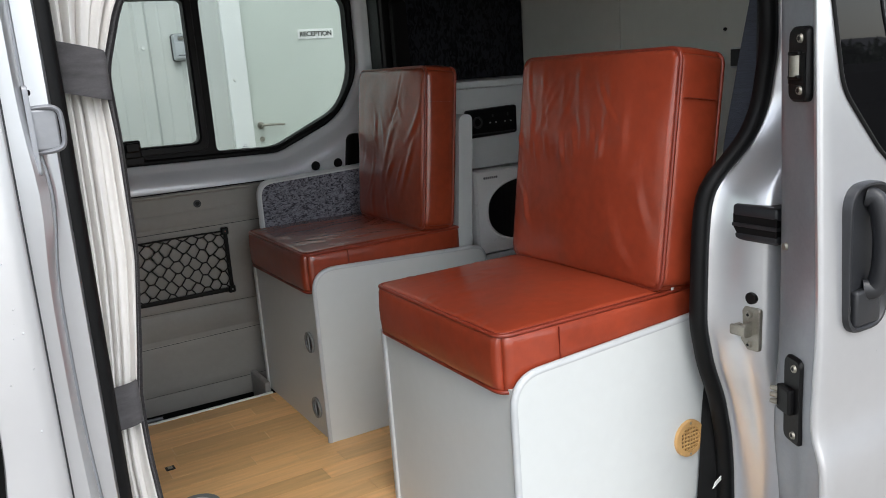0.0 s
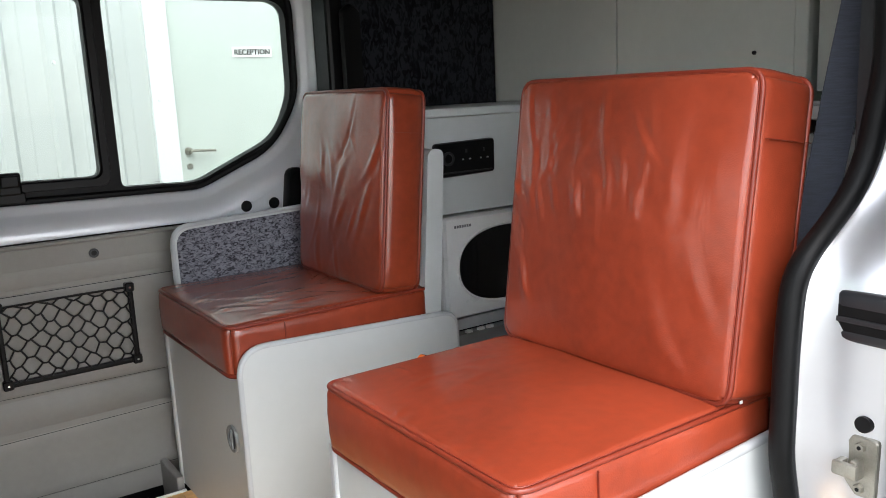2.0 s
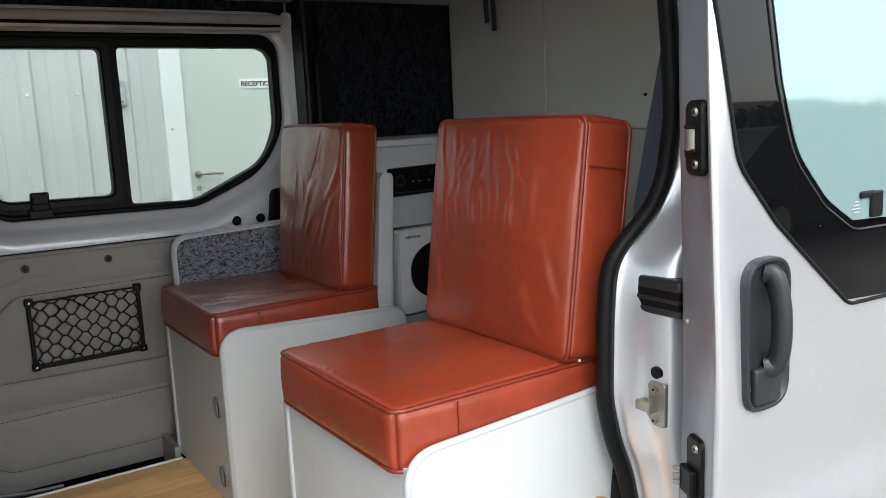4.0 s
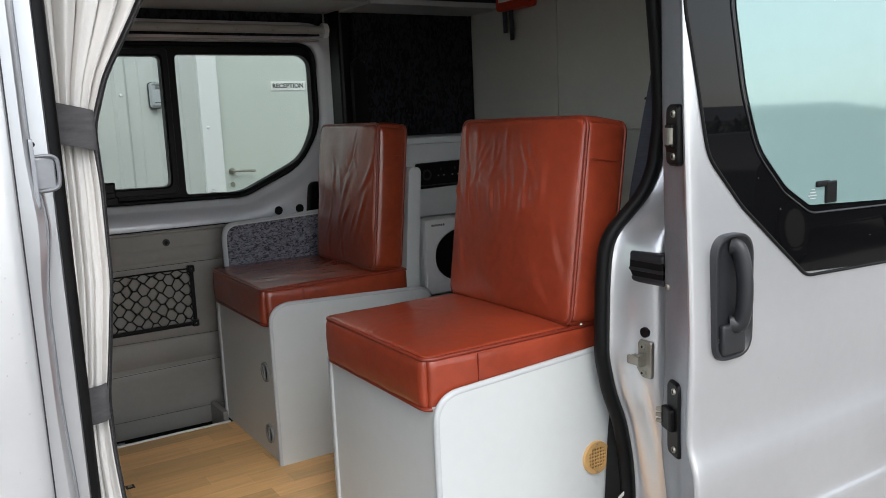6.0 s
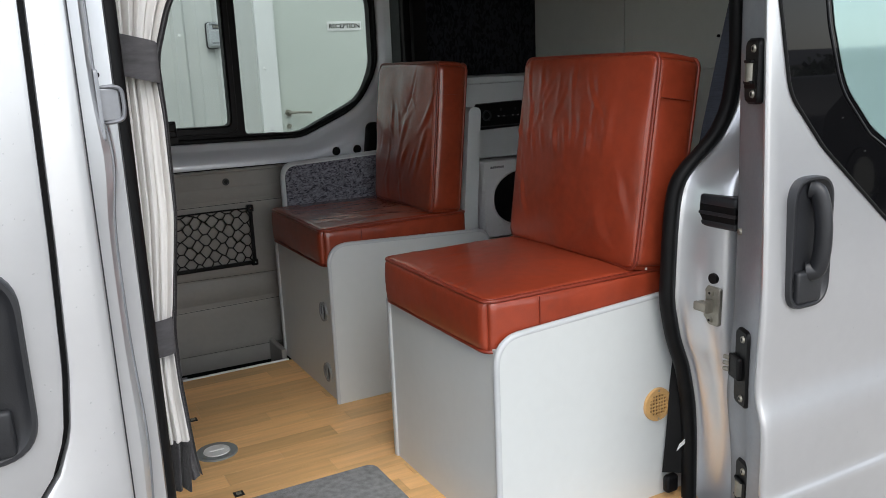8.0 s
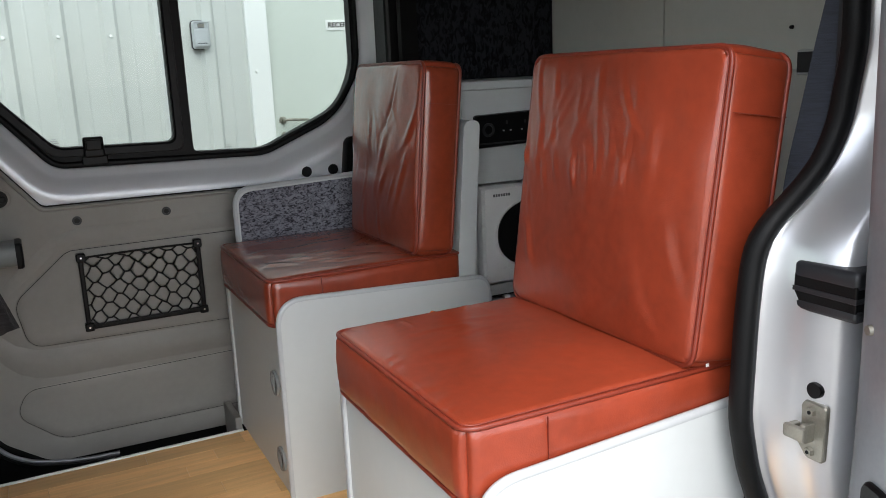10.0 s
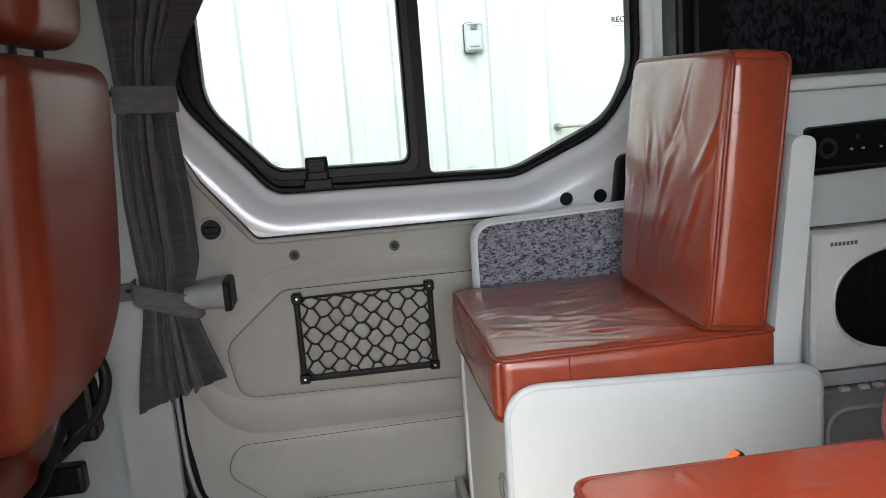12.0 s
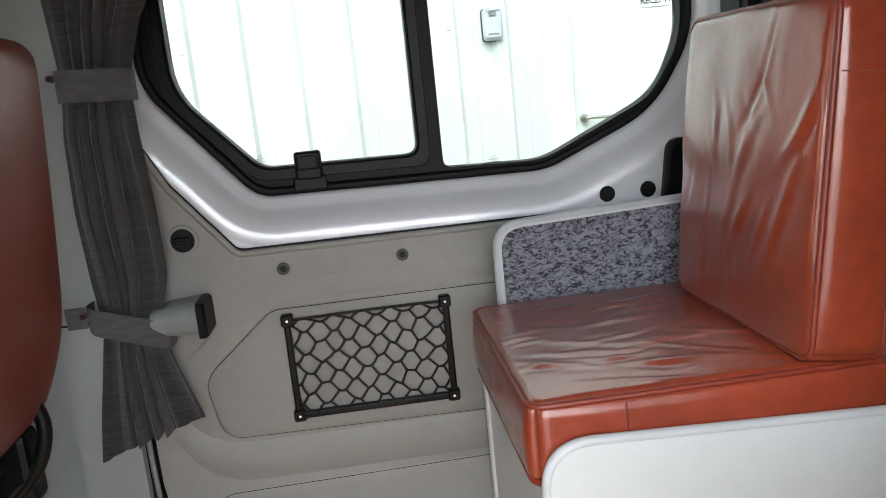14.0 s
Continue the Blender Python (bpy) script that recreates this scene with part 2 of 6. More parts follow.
def rounded(points, radii, n=6):
    """Corner points of a polygon, each corner rounded by its radius."""
    if not isinstance(radii, (list, tuple)):
        radii = [radii] * len(points)
    out, k = [], len(points)
    for i, p in enumerate(points):
        p = Vector(p)
        a, b = (Vector(points[i - 1]) - p), (Vector(points[(i + 1) % k]) - p)
        la, lb = a.length, b.length
        a.normalize(), b.normalize()
        half = math.acos(max(-1, min(1, a.dot(b)))) / 2
        cut = min(radii[i] / max(math.tan(half), 1e-3), 0.49 * la, 0.49 * lb)
        if cut < 1e-4 or half > 1.55:
            out.append(tuple(p))
            continue
        s, e = p + a * cut, p + b * cut
        for j in range(n + 1):
            t = j / n
            out.append(tuple(s * (1 - t) ** 2 + p * 2 * t * (1 - t) + e * t * t))
    return out


def grown(points, d):
    """A polygon with its edges moved outward by d (inward where negative)."""
    k = len(points)
    area = sum(points[i - 1][0] * points[i][1] - points[i][0] * points[i - 1][1] for i in range(k))
    s = 1 if area > 0 else -1
    lines = []
    for i in range(k):
        a, b = Vector(points[i]), Vector(points[(i + 1) % k])
        t = (b - a).normalized()
        lines.append((a + Vector((t.y, -t.x)) * d * s, t))
    out = []
    for i in range(k):
        (p, t), (q, u) = lines[i - 1], lines[i]
        den = t.x * u.y - t.y * u.x
        w = ((q.x - p.x) * u.y - (q.y - p.y) * u.x) / den if abs(den) > 1e-6 else 0
        out.append(tuple(p + t * w))
    return out


def at_y(points, y):
    return [(x, y, z) for x, z in points]


def at_x(points, x):
    return [(x, y, z) for y, z in points]


def at_z(points, z):
    return [(x, y, z) for x, y in points]


def prism(bm, loop, shift, holes=()):
    """A flat loop (with holes) given thickness along shift."""
    edges = []
    for pts in (loop, *holes):
        vs = [bm.verts.new(p) for p in pts]
        edges += [bm.edges.new((vs[i - 1], vs[i])) for i in range(len(vs))]
    made = bmesh.ops.triangle_fill(bm, edges=edges, use_beauty=True, use_dissolve=False)
    faces = [g for g in made["geom"] if isinstance(g, bmesh.types.BMFace)]
    ext = bmesh.ops.extrude_face_region(bm, geom=faces)
    bmesh.ops.translate(bm, vec=shift, verts=[g for g in ext["geom"] if isinstance(g, bmesh.types.BMVert)])
    return bm


def slab(bm, loop, shift, bevel=0.0):
    """A convex loop given thickness, its rim on the far side chamfered."""
    shift = Vector(shift)
    mid = sum((Vector(p) for p in loop), Vector()) / len(loop)
    d = shift.normalized()
    near = [bm.verts.new(p) for p in loop]
    rings = [near]
    if bevel:
        rings.append([bm.verts.new(Vector(p) + shift - d * bevel) for p in loop])
        inner = []
        for p in loop:
            v = Vector(p)
            w = (mid - v).normalized()
            inner.append(bm.verts.new(v + shift + w * bevel))
        rings.append(inner)
    else:
        rings.append([bm.verts.new(Vector(p) + shift) for p in loop])
    k = len(loop)
    for a, b in zip(rings, rings[1:]):
        for i in range(k):
            bm.faces.new((a[i - 1], a[i], b[i], b[i - 1]))
    bm.faces.new(rings[0])
    bm.faces.new(rings[-1])
    return bm


def loft(bm, loops, closed=True, caps=False, wrap=False):
    rows = [[bm.verts.new(p) for p in loop] for loop in loops]
    if wrap:
        rows.append(rows[0])
    for a, b in zip(rows, rows[1:]):
        k = len(a)
        for i in range(0 if closed else 1, k):
            bm.faces.new((a[i - 1], a[i], b[i], b[i - 1]))
    if caps:
        bm.faces.new(rows[0])
        bm.faces.new(rows[-1])
    return bm


def tube(bm, pts, r, seg=8, closed=False, flat=1.0):
    """A round cord along points; flat squashes it along its second axis."""
    pts = [Vector(p) for p in pts]
    k, loops = len(pts), []
    steps = [(q - p).normalized() for p, q in zip(pts, pts[1:]) if (q - p).length > 1e-7]
    ref = min((Vector(v) for v in ((0, 1, 0), (0, 0, 1), (1, 0, 0))), key=lambda v: max(abs(s.dot(v)) for s in steps))
    for i, p in enumerate(pts):
        a = pts[i - 1] if (i or closed) else p
        b = pts[(i + 1) % k] if (i < k - 1 or closed) else p
        t = (b - a).normalized()
        u = t.cross(ref)
        if u.length < 1e-3:
            u = t.orthogonal()
        u.normalize()
        v = t.cross(u)
        rr = r[i] if isinstance(r, (list, tuple)) else r
        loops.append([p + u * math.cos(q) * rr + v * math.sin(q) * rr * flat for q in (2 * math.pi * j / seg for j in range(seg))])
    return loft(bm, loops, True, not closed, closed)


def rod(bm, a, b, r0, r1=None, seg=16):
    return tube(bm, [a, b], [r0, r0 if r1 is None else r1], seg)


def ring(bm, c, n, ro, ri, h, seg=24):
    """A flat ring round c, facing n, with its height h along n."""
    c, n = Vector(c), Vector(n).normalized()
    u = n.orthogonal().normalized()
    v = n.cross(u)

    def circle(r, up):
        return [c + n * up + (u * math.cos(q) + v * math.sin(q)) * r for q in (2 * math.pi * j / seg for j in range(seg))]

    return loft(bm, [circle(ri, 0), circle(ro, 0), circle(ro * 0.98 + ri * 0.02, h * 0.7), circle(ro * 0.9 + ri * 0.1, h), circle(ri, h)], True, False, True)


def curve_points(pts, n=10):
    """A smooth line through points."""
    pts = [Vector(p) for p in pts]
    out = []
    for i in range(len(pts) - 1):
        p0, p1, p2, p3 = pts[max(i - 1, 0)], pts[i], pts[i + 1], pts[min(i + 2, len(pts) - 1)]
        for j in range(n):
            t = j / n
            out.append(0.5 * (2 * p1 + (p2 - p0) * t + (2 * p0 - 5 * p1 + 4 * p2 - p3) * t * t + (3 * p1 - p0 - 3 * p2 + p3) * t ** 3))
    return out + [pts[-1]]


def interp(z, table):
    return float(np.interp(z, [a for a, _ in table], [b for _, b in table]))


def cushion_mesh(bm, size, r, crown, wrinkle, seed, nx=110, ny=110, nz=12, plan=0.0):
    """A stuffed pad: a box with rounded edges, a crowned top (+z) and creases in the cover. Its middle is the origin."""
    sx, sy, sz = (v / 2 for v in size)
    faces = {}

    def put(p):
        key = tuple(round(c, 5) for c in p)
        if key in faces:
            return faces[key]
        q = Vector((p[0] * sx, p[1] * sy, p[2] * sz))
        core = Vector((max(-sx + r, min(sx - r, q.x)), max(-sy + r, min(sy - r, q.y)), max(-sz + r, min(sz - r, q.z))))
        d = q - core
        if d.length > 1e-6:
            q = core + d.normalized() * r
        ux, uy = 1 - p[0] ** 2, 1 - p[1] ** 2
        uz = 1 - p[2] ** 2
        if p[2] > 0.5:
            q.z += crown * (max(ux, 0) * max(uy, 0)) ** 0.45
        q.x += math.copysign(0.007 * uz * max(uy, 0) ** 0.5, p[0]) if abs(p[0]) > 0.999 else 0
        q.y += math.copysign(0.007 * uz * max(ux, 0) ** 0.5, p[1]) if abs(p[1]) > 0.999 else 0
        w = wrinkle(p[0], p[1], p[2], seed)
        if w:
            q += (d.normalized() if d.length > 1e-6 else Vector((0, 0, 1))) * w
        if plan:
            dx, dy = abs(q.x) - (sx - plan), abs(q.y) - (sy - plan)
            if dx > 0 and dy > 0:
                k = max(dx, dy) / math.hypot(dx, dy)
                q.x, q.y = math.copysign(sx - plan + dx * k, q.x), math.copysign(sy - plan + dy * k, q.y)
        faces[key] = bm.verts.new(q)
        return faces[key]

    def sheet(axis, sign, na, nb):
        g = [[None] * (nb + 1) for _ in range(na + 1)]
        for i in range(na + 1):
            for j in range(nb + 1):
                a, b = -1 + 2 * i / na, -1 + 2 * j / nb
                # denser towards the edges
                a, b = math.sin(a * math.pi / 2) * 0.5 + a * 0.5, math.sin(b * math.pi / 2) * 0.5 + b * 0.5
                p = [0, 0, 0]
                p[axis], p[(axis + 1) % 3], p[(axis + 2) % 3] = sign, a, b
                g[i][j] = put(p)
        for i in range(na):
            for j in range(nb):
                bm.faces.new((g[i][j], g[i + 1][j], g[i + 1][j + 1], g[i][j + 1]))

    for s in (-1, 1):
        sheet(2, s, nx, ny)
        sheet(0, s, ny, nz)
        sheet(1, s, nz, nx)
    return bm


def folds(size, seed, groups, broad=0.0014):
    """Creases in a cover: groups of (count, place, spread, direction, its spread, length, width, height), in metres and degrees on the pad."""
    rng, lines = random.Random(seed), []
    for count, (cx, cy), (px, py), turn, fan, long, wide, high in groups:
        for _ in range(count):
            q = radians(turn + rng.gauss(0, fan))
            lines.append((cx + rng.uniform(-px, px), cy + rng.uniform(-py, py), math.cos(q), math.sin(q), long * rng.uniform(0.6, 1.4), wide * rng.uniform(0.7, 1.4), high * rng.uniform(0.5, 1.3) * rng.choice((1, 1, 1, -0.8)), rng.uniform(-3, 3)))
    hx, hy = size[0] / 2, size[1] / 2

    def f(x, y, z, s):
        if z < 0.5:
            return 0.0012 * noise.noise(Vector((x * 5 + s, y * 5, z * 3)))
        mx, my = x * hx, y * hy
        w = broad * noise.noise(Vector((mx * 11 + s, my * 11, 2.0)))
        for cx, cy, dx, dy, long, wide, high, bend in lines:
            u = (mx - cx) * dx + (my - cy) * dy
            if abs(u) > 2.2 * long:
                continue
            v = (my - cy) * dx - (mx - cx) * dy + bend * u * u
            if abs(v) > 3 * wide:
                continue
            e = v / wide
            w += high * math.exp(-(u / long) ** 2) * (math.exp(-e * e) - 0.35 * math.exp(-((e + 1.3) ** 2)))
        return w * min(1, (1 - max(abs(x), abs(y))) / 0.05)
    return f


def rim(sx, sy, z, r, n=8):
    """The line round the upper edge of a pad."""
    return [(x, y, z) for x, y in rounded([(-sx, -sy), (sx, -sy), (sx, sy), (-sx, sy)], r, n)]


# ---- setting: ground, building outside ----
FLOOR = 0.56


def structure(ob, label, category):
    return tagged(ob, label, category, kind="structure")


g = bmesh.new()
bmesh.ops.create_grid(g, x_segments=40, y_segments=40, size=300)
structure(part("ground", g, ASPHALT), "wet pale brown gravel of the yard", "ground")

# cladding with upright ribs
prof, x = [], -4.2
while x < 0.9:
    prof += [(x - 0.05, 4.80), (x - 0.03, 4.772), (x + 0.03, 4.772), (x + 0.05, 4.80), (x + 0.115, 4.80), (x + 0.125, 4.797), (x + 0.135, 4.80)]
    x += 0.2862
prof = [(a, b) for a, b in prof if a < 0.9] + [(0.905, 4.80)]
g = loft(bmesh.new(), [[(a, b, z) for a, b in prof] for z in (0.0, 1.2, 2.4, 4.5)], closed=False)
clad = structure(part("wall_outside", g, CLAD), "white ribbed metal cladding of a building", "wall")
part("wall_core", B(-4.3, 6.0, 4.86, 5.0, 0, 4.5), CLAD, clad)
x = -4.2
while x < 0.9:
    if x > -1.3:
        g = bmesh.new()
        rod(g, (x, 4.774, 1.825), (x, 4.761, 1.825), 0.0125, 0.009, 12)
        part("screw", g, PAPER, clad)
    x += 0.2862
g = B(0.905, 1.045, 4.765, 4.86, 0.1, 2.35, bevel=0.004)
structure(part("door_frame", g, FLASHING), "white upright flashing beside the outside door", "trim")
g = bmesh.new()
rod(g, (0.95, 4.765, 1.585), (0.95, 4.755, 1.585), 0.012, 0.008, 10)
structure(part("frame_screw", g, PAPER), "white screw cap on the flashing", "screw")
odoor = structure(part("door_1", B(1.05, 2.05, 4.80, 4.855, 0.12, 2.32, bevel=0.004), CLAD_DOOR), "closed off-white outside door with a lever handle", "door")
g = bmesh.new()
rod(g, (1.105, 4.80, 1.262), (1.105, 4.788, 1.262), 0.024, None, 20)
rod(g, (1.105, 4.795, 1.262), (1.105, 4.745, 1.262), 0.010, None, 12)
tube(g, curve_points([(1.105, 4.748, 1.262), (1.15, 4.742, 1.264), (1.265, 4.745, 1.258)], 5), 0.009, 10)
part("door_handle", g, STEEL, odoor, "satin steel lever handle", smooth=40)
g = bmesh.new()
rod(g, (1.105, 4.80, 1.165), (1.105, 4.79, 1.165), 0.018, None, 16)
part("lock_cylinder", g, STEEL, odoor)
structure(part("wall_outside_right", B(2.06, 6.0, 4.80, 4.858, 0, 4.5), CLAD), "white flat wall beyond the outside door", "wall")
structure(part("wall_outside_top", B(0.905, 2.06, 4.79, 4.858, 2.36, 4.5), CLAD), "white wall panel over the outside door", "wall")
sign = tagged(part("door_sign", B(1.452, 1.724, 4.794, 4.7995, 1.838, 1.905), PAPER), "white door sign with black capital letters", "sign")
font = bpy.data.curves.new("letters", "FONT")
font.body, font.size, font.align_x, font.extrude = "RECEPTION", 0.046, "CENTER", 0.0008
font.offset = 0.0012
tmp = new("letters_text", font)
dg = bpy.context.evaluated_depsgraph_get()
me = bpy.data.meshes.new_from_object(tmp.evaluated_get(dg))
bpy.data.objects.remove(tmp)
me.materials.clear()
me.materials.append(INK)
letters = new("letters", me)
wide = max(v.co.x for v in me.vertices) - min(v.co.x for v in me.vertices)
letters.matrix_world = Matrix.Translation((1.588, 4.7925, 1.8555)) @ Euler((radians(90), 0, 0)).to_matrix().to_4x4() @ Matrix.Diagonal((0.244 / wide, 1, 1, 1))
letters.parent = sign
ks = thing("key_safe", "grey cast key safe fixed to the cladding", "key safe", (0.617, 4.78, 1.73))
part("rim", slab(bmesh.new(), at_y(rounded([(0.561, 1.731), (0.674, 1.731), (0.674, 1.909), (0.561, 1.909)], 0.024), 4.80), (0, -0.028, 0), 0.004), CHARCOAL, ks, "dark rubber rim", smooth=35)
part("case", slab(bmesh.new(), at_y(rounded([(0.565, 1.735), (0.67, 1.735), (0.67, 1.905), (0.565, 1.905)], 0.022), 4.80), (0, -0.065, 0), 0.012), KEYSAFE, ks, smooth=35)
part("window", slab(bmesh.new(), at_y(rounded([(0.598, 1.862), (0.638, 1.862), (0.638, 1.888), (0.598, 1.888)], 0.005), 4.735), (0, -0.004, 0)), GREYBAR, ks)
part("shutter", slab(bmesh.new(), at_y(rounded([(0.576, 1.748), (0.659, 1.748), (0.659, 1.852), (0.576, 1.852)], 0.014), 4.735), (0, -0.006, 0), 0.004), KEYSAFE, ks, smooth=35)
part("hood", slab(bmesh.new(), at_y(rounded([(0.572, 1.893), (0.663, 1.893), (0.655, 1.903), (0.580, 1.903)], 0.004), 4.737), (0, -0.010, 0), 0.003), KEYSAFE, ks, smooth=35)
for k in range(4):
    part("dial_wheel", B(0.600 + k * 0.0095, 0.607 + k * 0.0095, 4.7275, 4.731, 1.866, 1.884), STEEL, ks)
for k, (x, w) in enumerate(((0.588, 0.014), (0.604, 0.010), (0.616, 0.018), (0.636, 0.010))):
    part("printed_bar", B(x, x + w, 4.7275, 4.7288, 1.764, 1.772), GREYBAR, ks)

# ---- setting: van floor ----
g = bmesh.new()
box(g, -0.72, 1.9, 0.16, 1.612, FLOOR - 0.05, FLOOR - 0.008)
floor = structure(part("floor", g, WOOD_DARK), "beech strip laminate floor of the van", "floor")
structure(part("floor_edge", B(-0.70, -0.005, 1.612, 1.622, FLOOR - 0.05, FLOOR + 0.004, bevel=0.002), WHITE), "white aluminium strip along the floor's edge", "trim")
structure(part("under_floor", B(-2.1, 2.6, 0.06, 1.84, 0.36, 0.44), BLACK), "black underside of the van's floor", "floor")
structure(part("step_well", B(-0.66, 0.02, 1.623, 1.80, 0.44, 0.472), BLACK), "black step well under the far door", "floor")
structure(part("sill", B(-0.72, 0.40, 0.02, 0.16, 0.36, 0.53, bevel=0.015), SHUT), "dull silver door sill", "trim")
structure(part("cab_floor", B(-2.0, -0.725, 0.08, 1.80, 0.44, 0.53), CARPET), "grey cab carpet", "floor")
g = bmesh.new()
loft(g, [[(x, y, 0.545 + 0.055 * math.exp(-((x + 0.76) / 0.13) ** 2) + 0.012 * noise.noise(Vector((x * 14, y * 14, 0)))) for x in np.linspace(-1.15, -0.64, 16)] for y in np.linspace(1.35, 1.82, 16)], closed=False)
structure(part("carpet_hump", g, CARPET, smooth=60), "grey carpet folded up beside the far door", "carpet")
g = bmesh.new()
box(g, -0.022, -0.002, 1.640, 1.79, 0.472, FLOOR + 0.030, bevel=0.004)
structure(part("well_end", g, TRIM), "grey end plate of the step well", "trim")

# ---- setting: far side of the van ----
W = [(-0.590, 1.885), (-0.590, 1.56), (-0.395, 1.326), (0.195, 1.316), (0.43, 1.415), (0.520, 1.56), (0.520, 1.885)]
WR = [0.07, 0.15, 0.08, 0.16, 0.24, 0.22, 0.08]


def win_loop(d, y):
    return at_y(rounded(grown(W, d), [max(r + d, 0.01) for r in WR], 8), y)


g = bmesh.new()
prism(g, at_y([(-0.70, 1.10), (0.64, 1.10), (0.64, 2.02), (-0.70, 2.02)], 1.802), (0, 0.10, 0), [win_loop(0.088, 1.802)])
wall_far = structure(part("wall_far", g, SILVER_IN), "silver painted inner metal round the far window", "wall")
g = loft(bmesh.new(), [win_loop(d, y) for d, y in ((0.090, 1.801), (0.083, 1.7995), (0.074, 1.7995), (0.066, 1.801), (0.058, 1.8045), (0.050, 1.810), (0.042, 1.818), (0.034, 1.828), (0.027, 1.837), (0.020, 1.844), (0.006, 1.848), (0.0, 1.854), (-0.002, 1.90))])
part("window_surround", g, SILVER_IN, wall_far, smooth=50)

collar = [(p[0], p[2]) for p in win_loop(0.066, 0) if p[2] > 1.46 and p[0] > 0.2]
top_first = collar if collar[0][1] > collar[-1][1] else collar[::-1]
g = prism(bmesh.new(), at_y([(-0.69, 1.951)] + top_first + [(0.66, top_first[-1][1]), (0.66, 2.02), (-0.69, 2.02)], 1.7975), (0, 0.003, 0))
structure(part("window_lining", g, LINING), "dark cloth lining round the far window's corner", "wall")

win = structure(new("window_1"), "sliding van window in a black frame", "window")
left_hole = rounded([(-0.527, 1.835), (-0.527, 1.545), (-0.380, 1.383), (-0.066, 1.378), (-0.066, 1.835)], [0.05, 0.15, 0.06, 0.025, 0.02], 8)
right_hole = rounded([(-0.016, 1.840), (-0.016, 1.344), (0.192, 1.338), (0.445, 1.452), (0.497, 1.57), (0.497, 1.840)], [0.02, 0.02, 0.16, 0.24, 0.20, 0.06], 8)
g = prism(bmesh.new(), win_loop(-0.002, 1.872), (0, 0.04, 0), [at_y(left_hole, 1.872), at_y(right_hole, 1.872)])
part("window_frame", g, RUBBER, win)
g = loft(bmesh.new(), [win_loop(d, y) for d, y in ((0.001, 1.868), (-0.004, 1.862), (-0.011, 1.861), (-0.017, 1.866), (-0.018, 1.873))])
part("rubber_seal", g, RUBBER, win, smooth=50)
g = loft(bmesh.new(), [at_y(rounded(grown([(-0.527, 1.835), (-0.527, 1.545), (-0.380, 1.383), (-0.066, 1.378), (-0.066, 1.835)], d), [0.05, 0.15, 0.06, 0.03, 0.02], 8), y) for d, y in ((0.026, 1.8725), (0.024, 1.866), (0.006, 1.866), (0.002, 1.8735))])
part("sash_frame", g, BLACK, win, smooth=40)
for hole, y in ((left_hole, 1.90), (right_hole, 1.905)):
    ob = part("pane", prism(bmesh.new(), at_y(hole, y), (0, 0.004, 0)), CLEAR, win)
    ob.visible_shadow = False
g = bmesh.new()
box(g, -0.313, -0.260, 1.848, 1.870, 1.352, 1.408, bevel=0.005)
box(g, -0.308, -0.265, 1.838, 1.850, 1.372, 1.402, bevel=0.004)
box(g, -0.320, -0.253, 1.856, 1.870, 1.330, 1.356, bevel=0.003)
part("window_latch", g, BLACK, win)
for x0 in (-0.40, 0.075):
    for k, (dx, w) in enumerate(((0.012, 0.012), (0.006, 0.020), (0.003, 0.026), (0.008, 0.018))):
        part("printed_mark", B(x0 + dx, x0 + dx + w, 1.8985, 1.8995, 1.3832 - 0.006 * k + (-0.03 if x0 > 0 else 0.022), 1.385 - 0.006 * k + (-0.03 if x0 > 0 else 0.022)), GREYBAR, win)

# trim panel below the window, in relief
T = 1.795
trim_poly = rounded([(0.66, 0.504), (0.66, 1.226), (-0.445, 1.229), (-0.556, 1.372), (-0.60, 1.47), (-0.655, 1.47), (-0.652, 0.78), (-0.63, 0.61), (-0.50, 0.516)], [0, 0, 0.02, 0.05, 0.02, 0.02, 0.2, 0.09, 0.12], 8)
g = prism(bmesh.new(), at_y(trim_poly, T + 0.012), (0, -0.012, 0))
trim = structure(part("trim_panel", g, TRIM), "grey moulded plastic trim of the far door", "trim")


def relief(poly, radius, depth, lip, y0, n=8):
    loops = []
    for d, y in ((0.006, y0 + 0.001), (0.0, y0 - depth * 0.5), (-lip, y0 - depth), (-lip - 0.02, y0 - depth)):
        loops.append(at_y(rounded(grown(poly, d), [max(r + d, 0.004) for r in radius], n), y))
    g = loft(bmesh.new(), loops)
    g.faces.new([v for v in list(g.verts)[-len(loops[-1]):]])
    return g


mid_poly = [(0.62, 0.838), (0.62, 1.112), (-0.392, 1.109), (-0.538, 0.985), (-0.515, 0.858)]
part("middle_panel", relief(mid_poly, [0.01, 0.01, 0.05, 0.06, 0.05], 0.006, 0.006, T), TRIM, trim, smooth=35)
# Black cord drawn round the panel in place of the groove's shade
g = bmesh.new()
tube(g, at_y(rounded(mid_poly, [0.01, 0.01, 0.05, 0.06, 0.05], 8), T - 0.0002), 0.0028, 6, closed=True)
part("groove", g, BLACK, trim)
# ledge under the middle panel, and the shoulder above it
prof = [(T + 0.001, 0.846), (T - 0.004, 0.834), (T - 0.009, 0.818), (T - 0.010, 0.800), (T - 0.006, 0.778), (T + 0.001, 0.758)]
g = loft(bmesh.new(), [[(x, y if i else T + 0.001, z + dz) for y, z in prof] for i, (x, dz) in enumerate(((-0.62, 0.10), (-0.585, 0.06), (-0.55, 0.025), (-0.50, 0.004), (-0.44, 0), (0.66, 0)))], closed=False)
part("ledge", g, TRIM, trim, smooth=45)
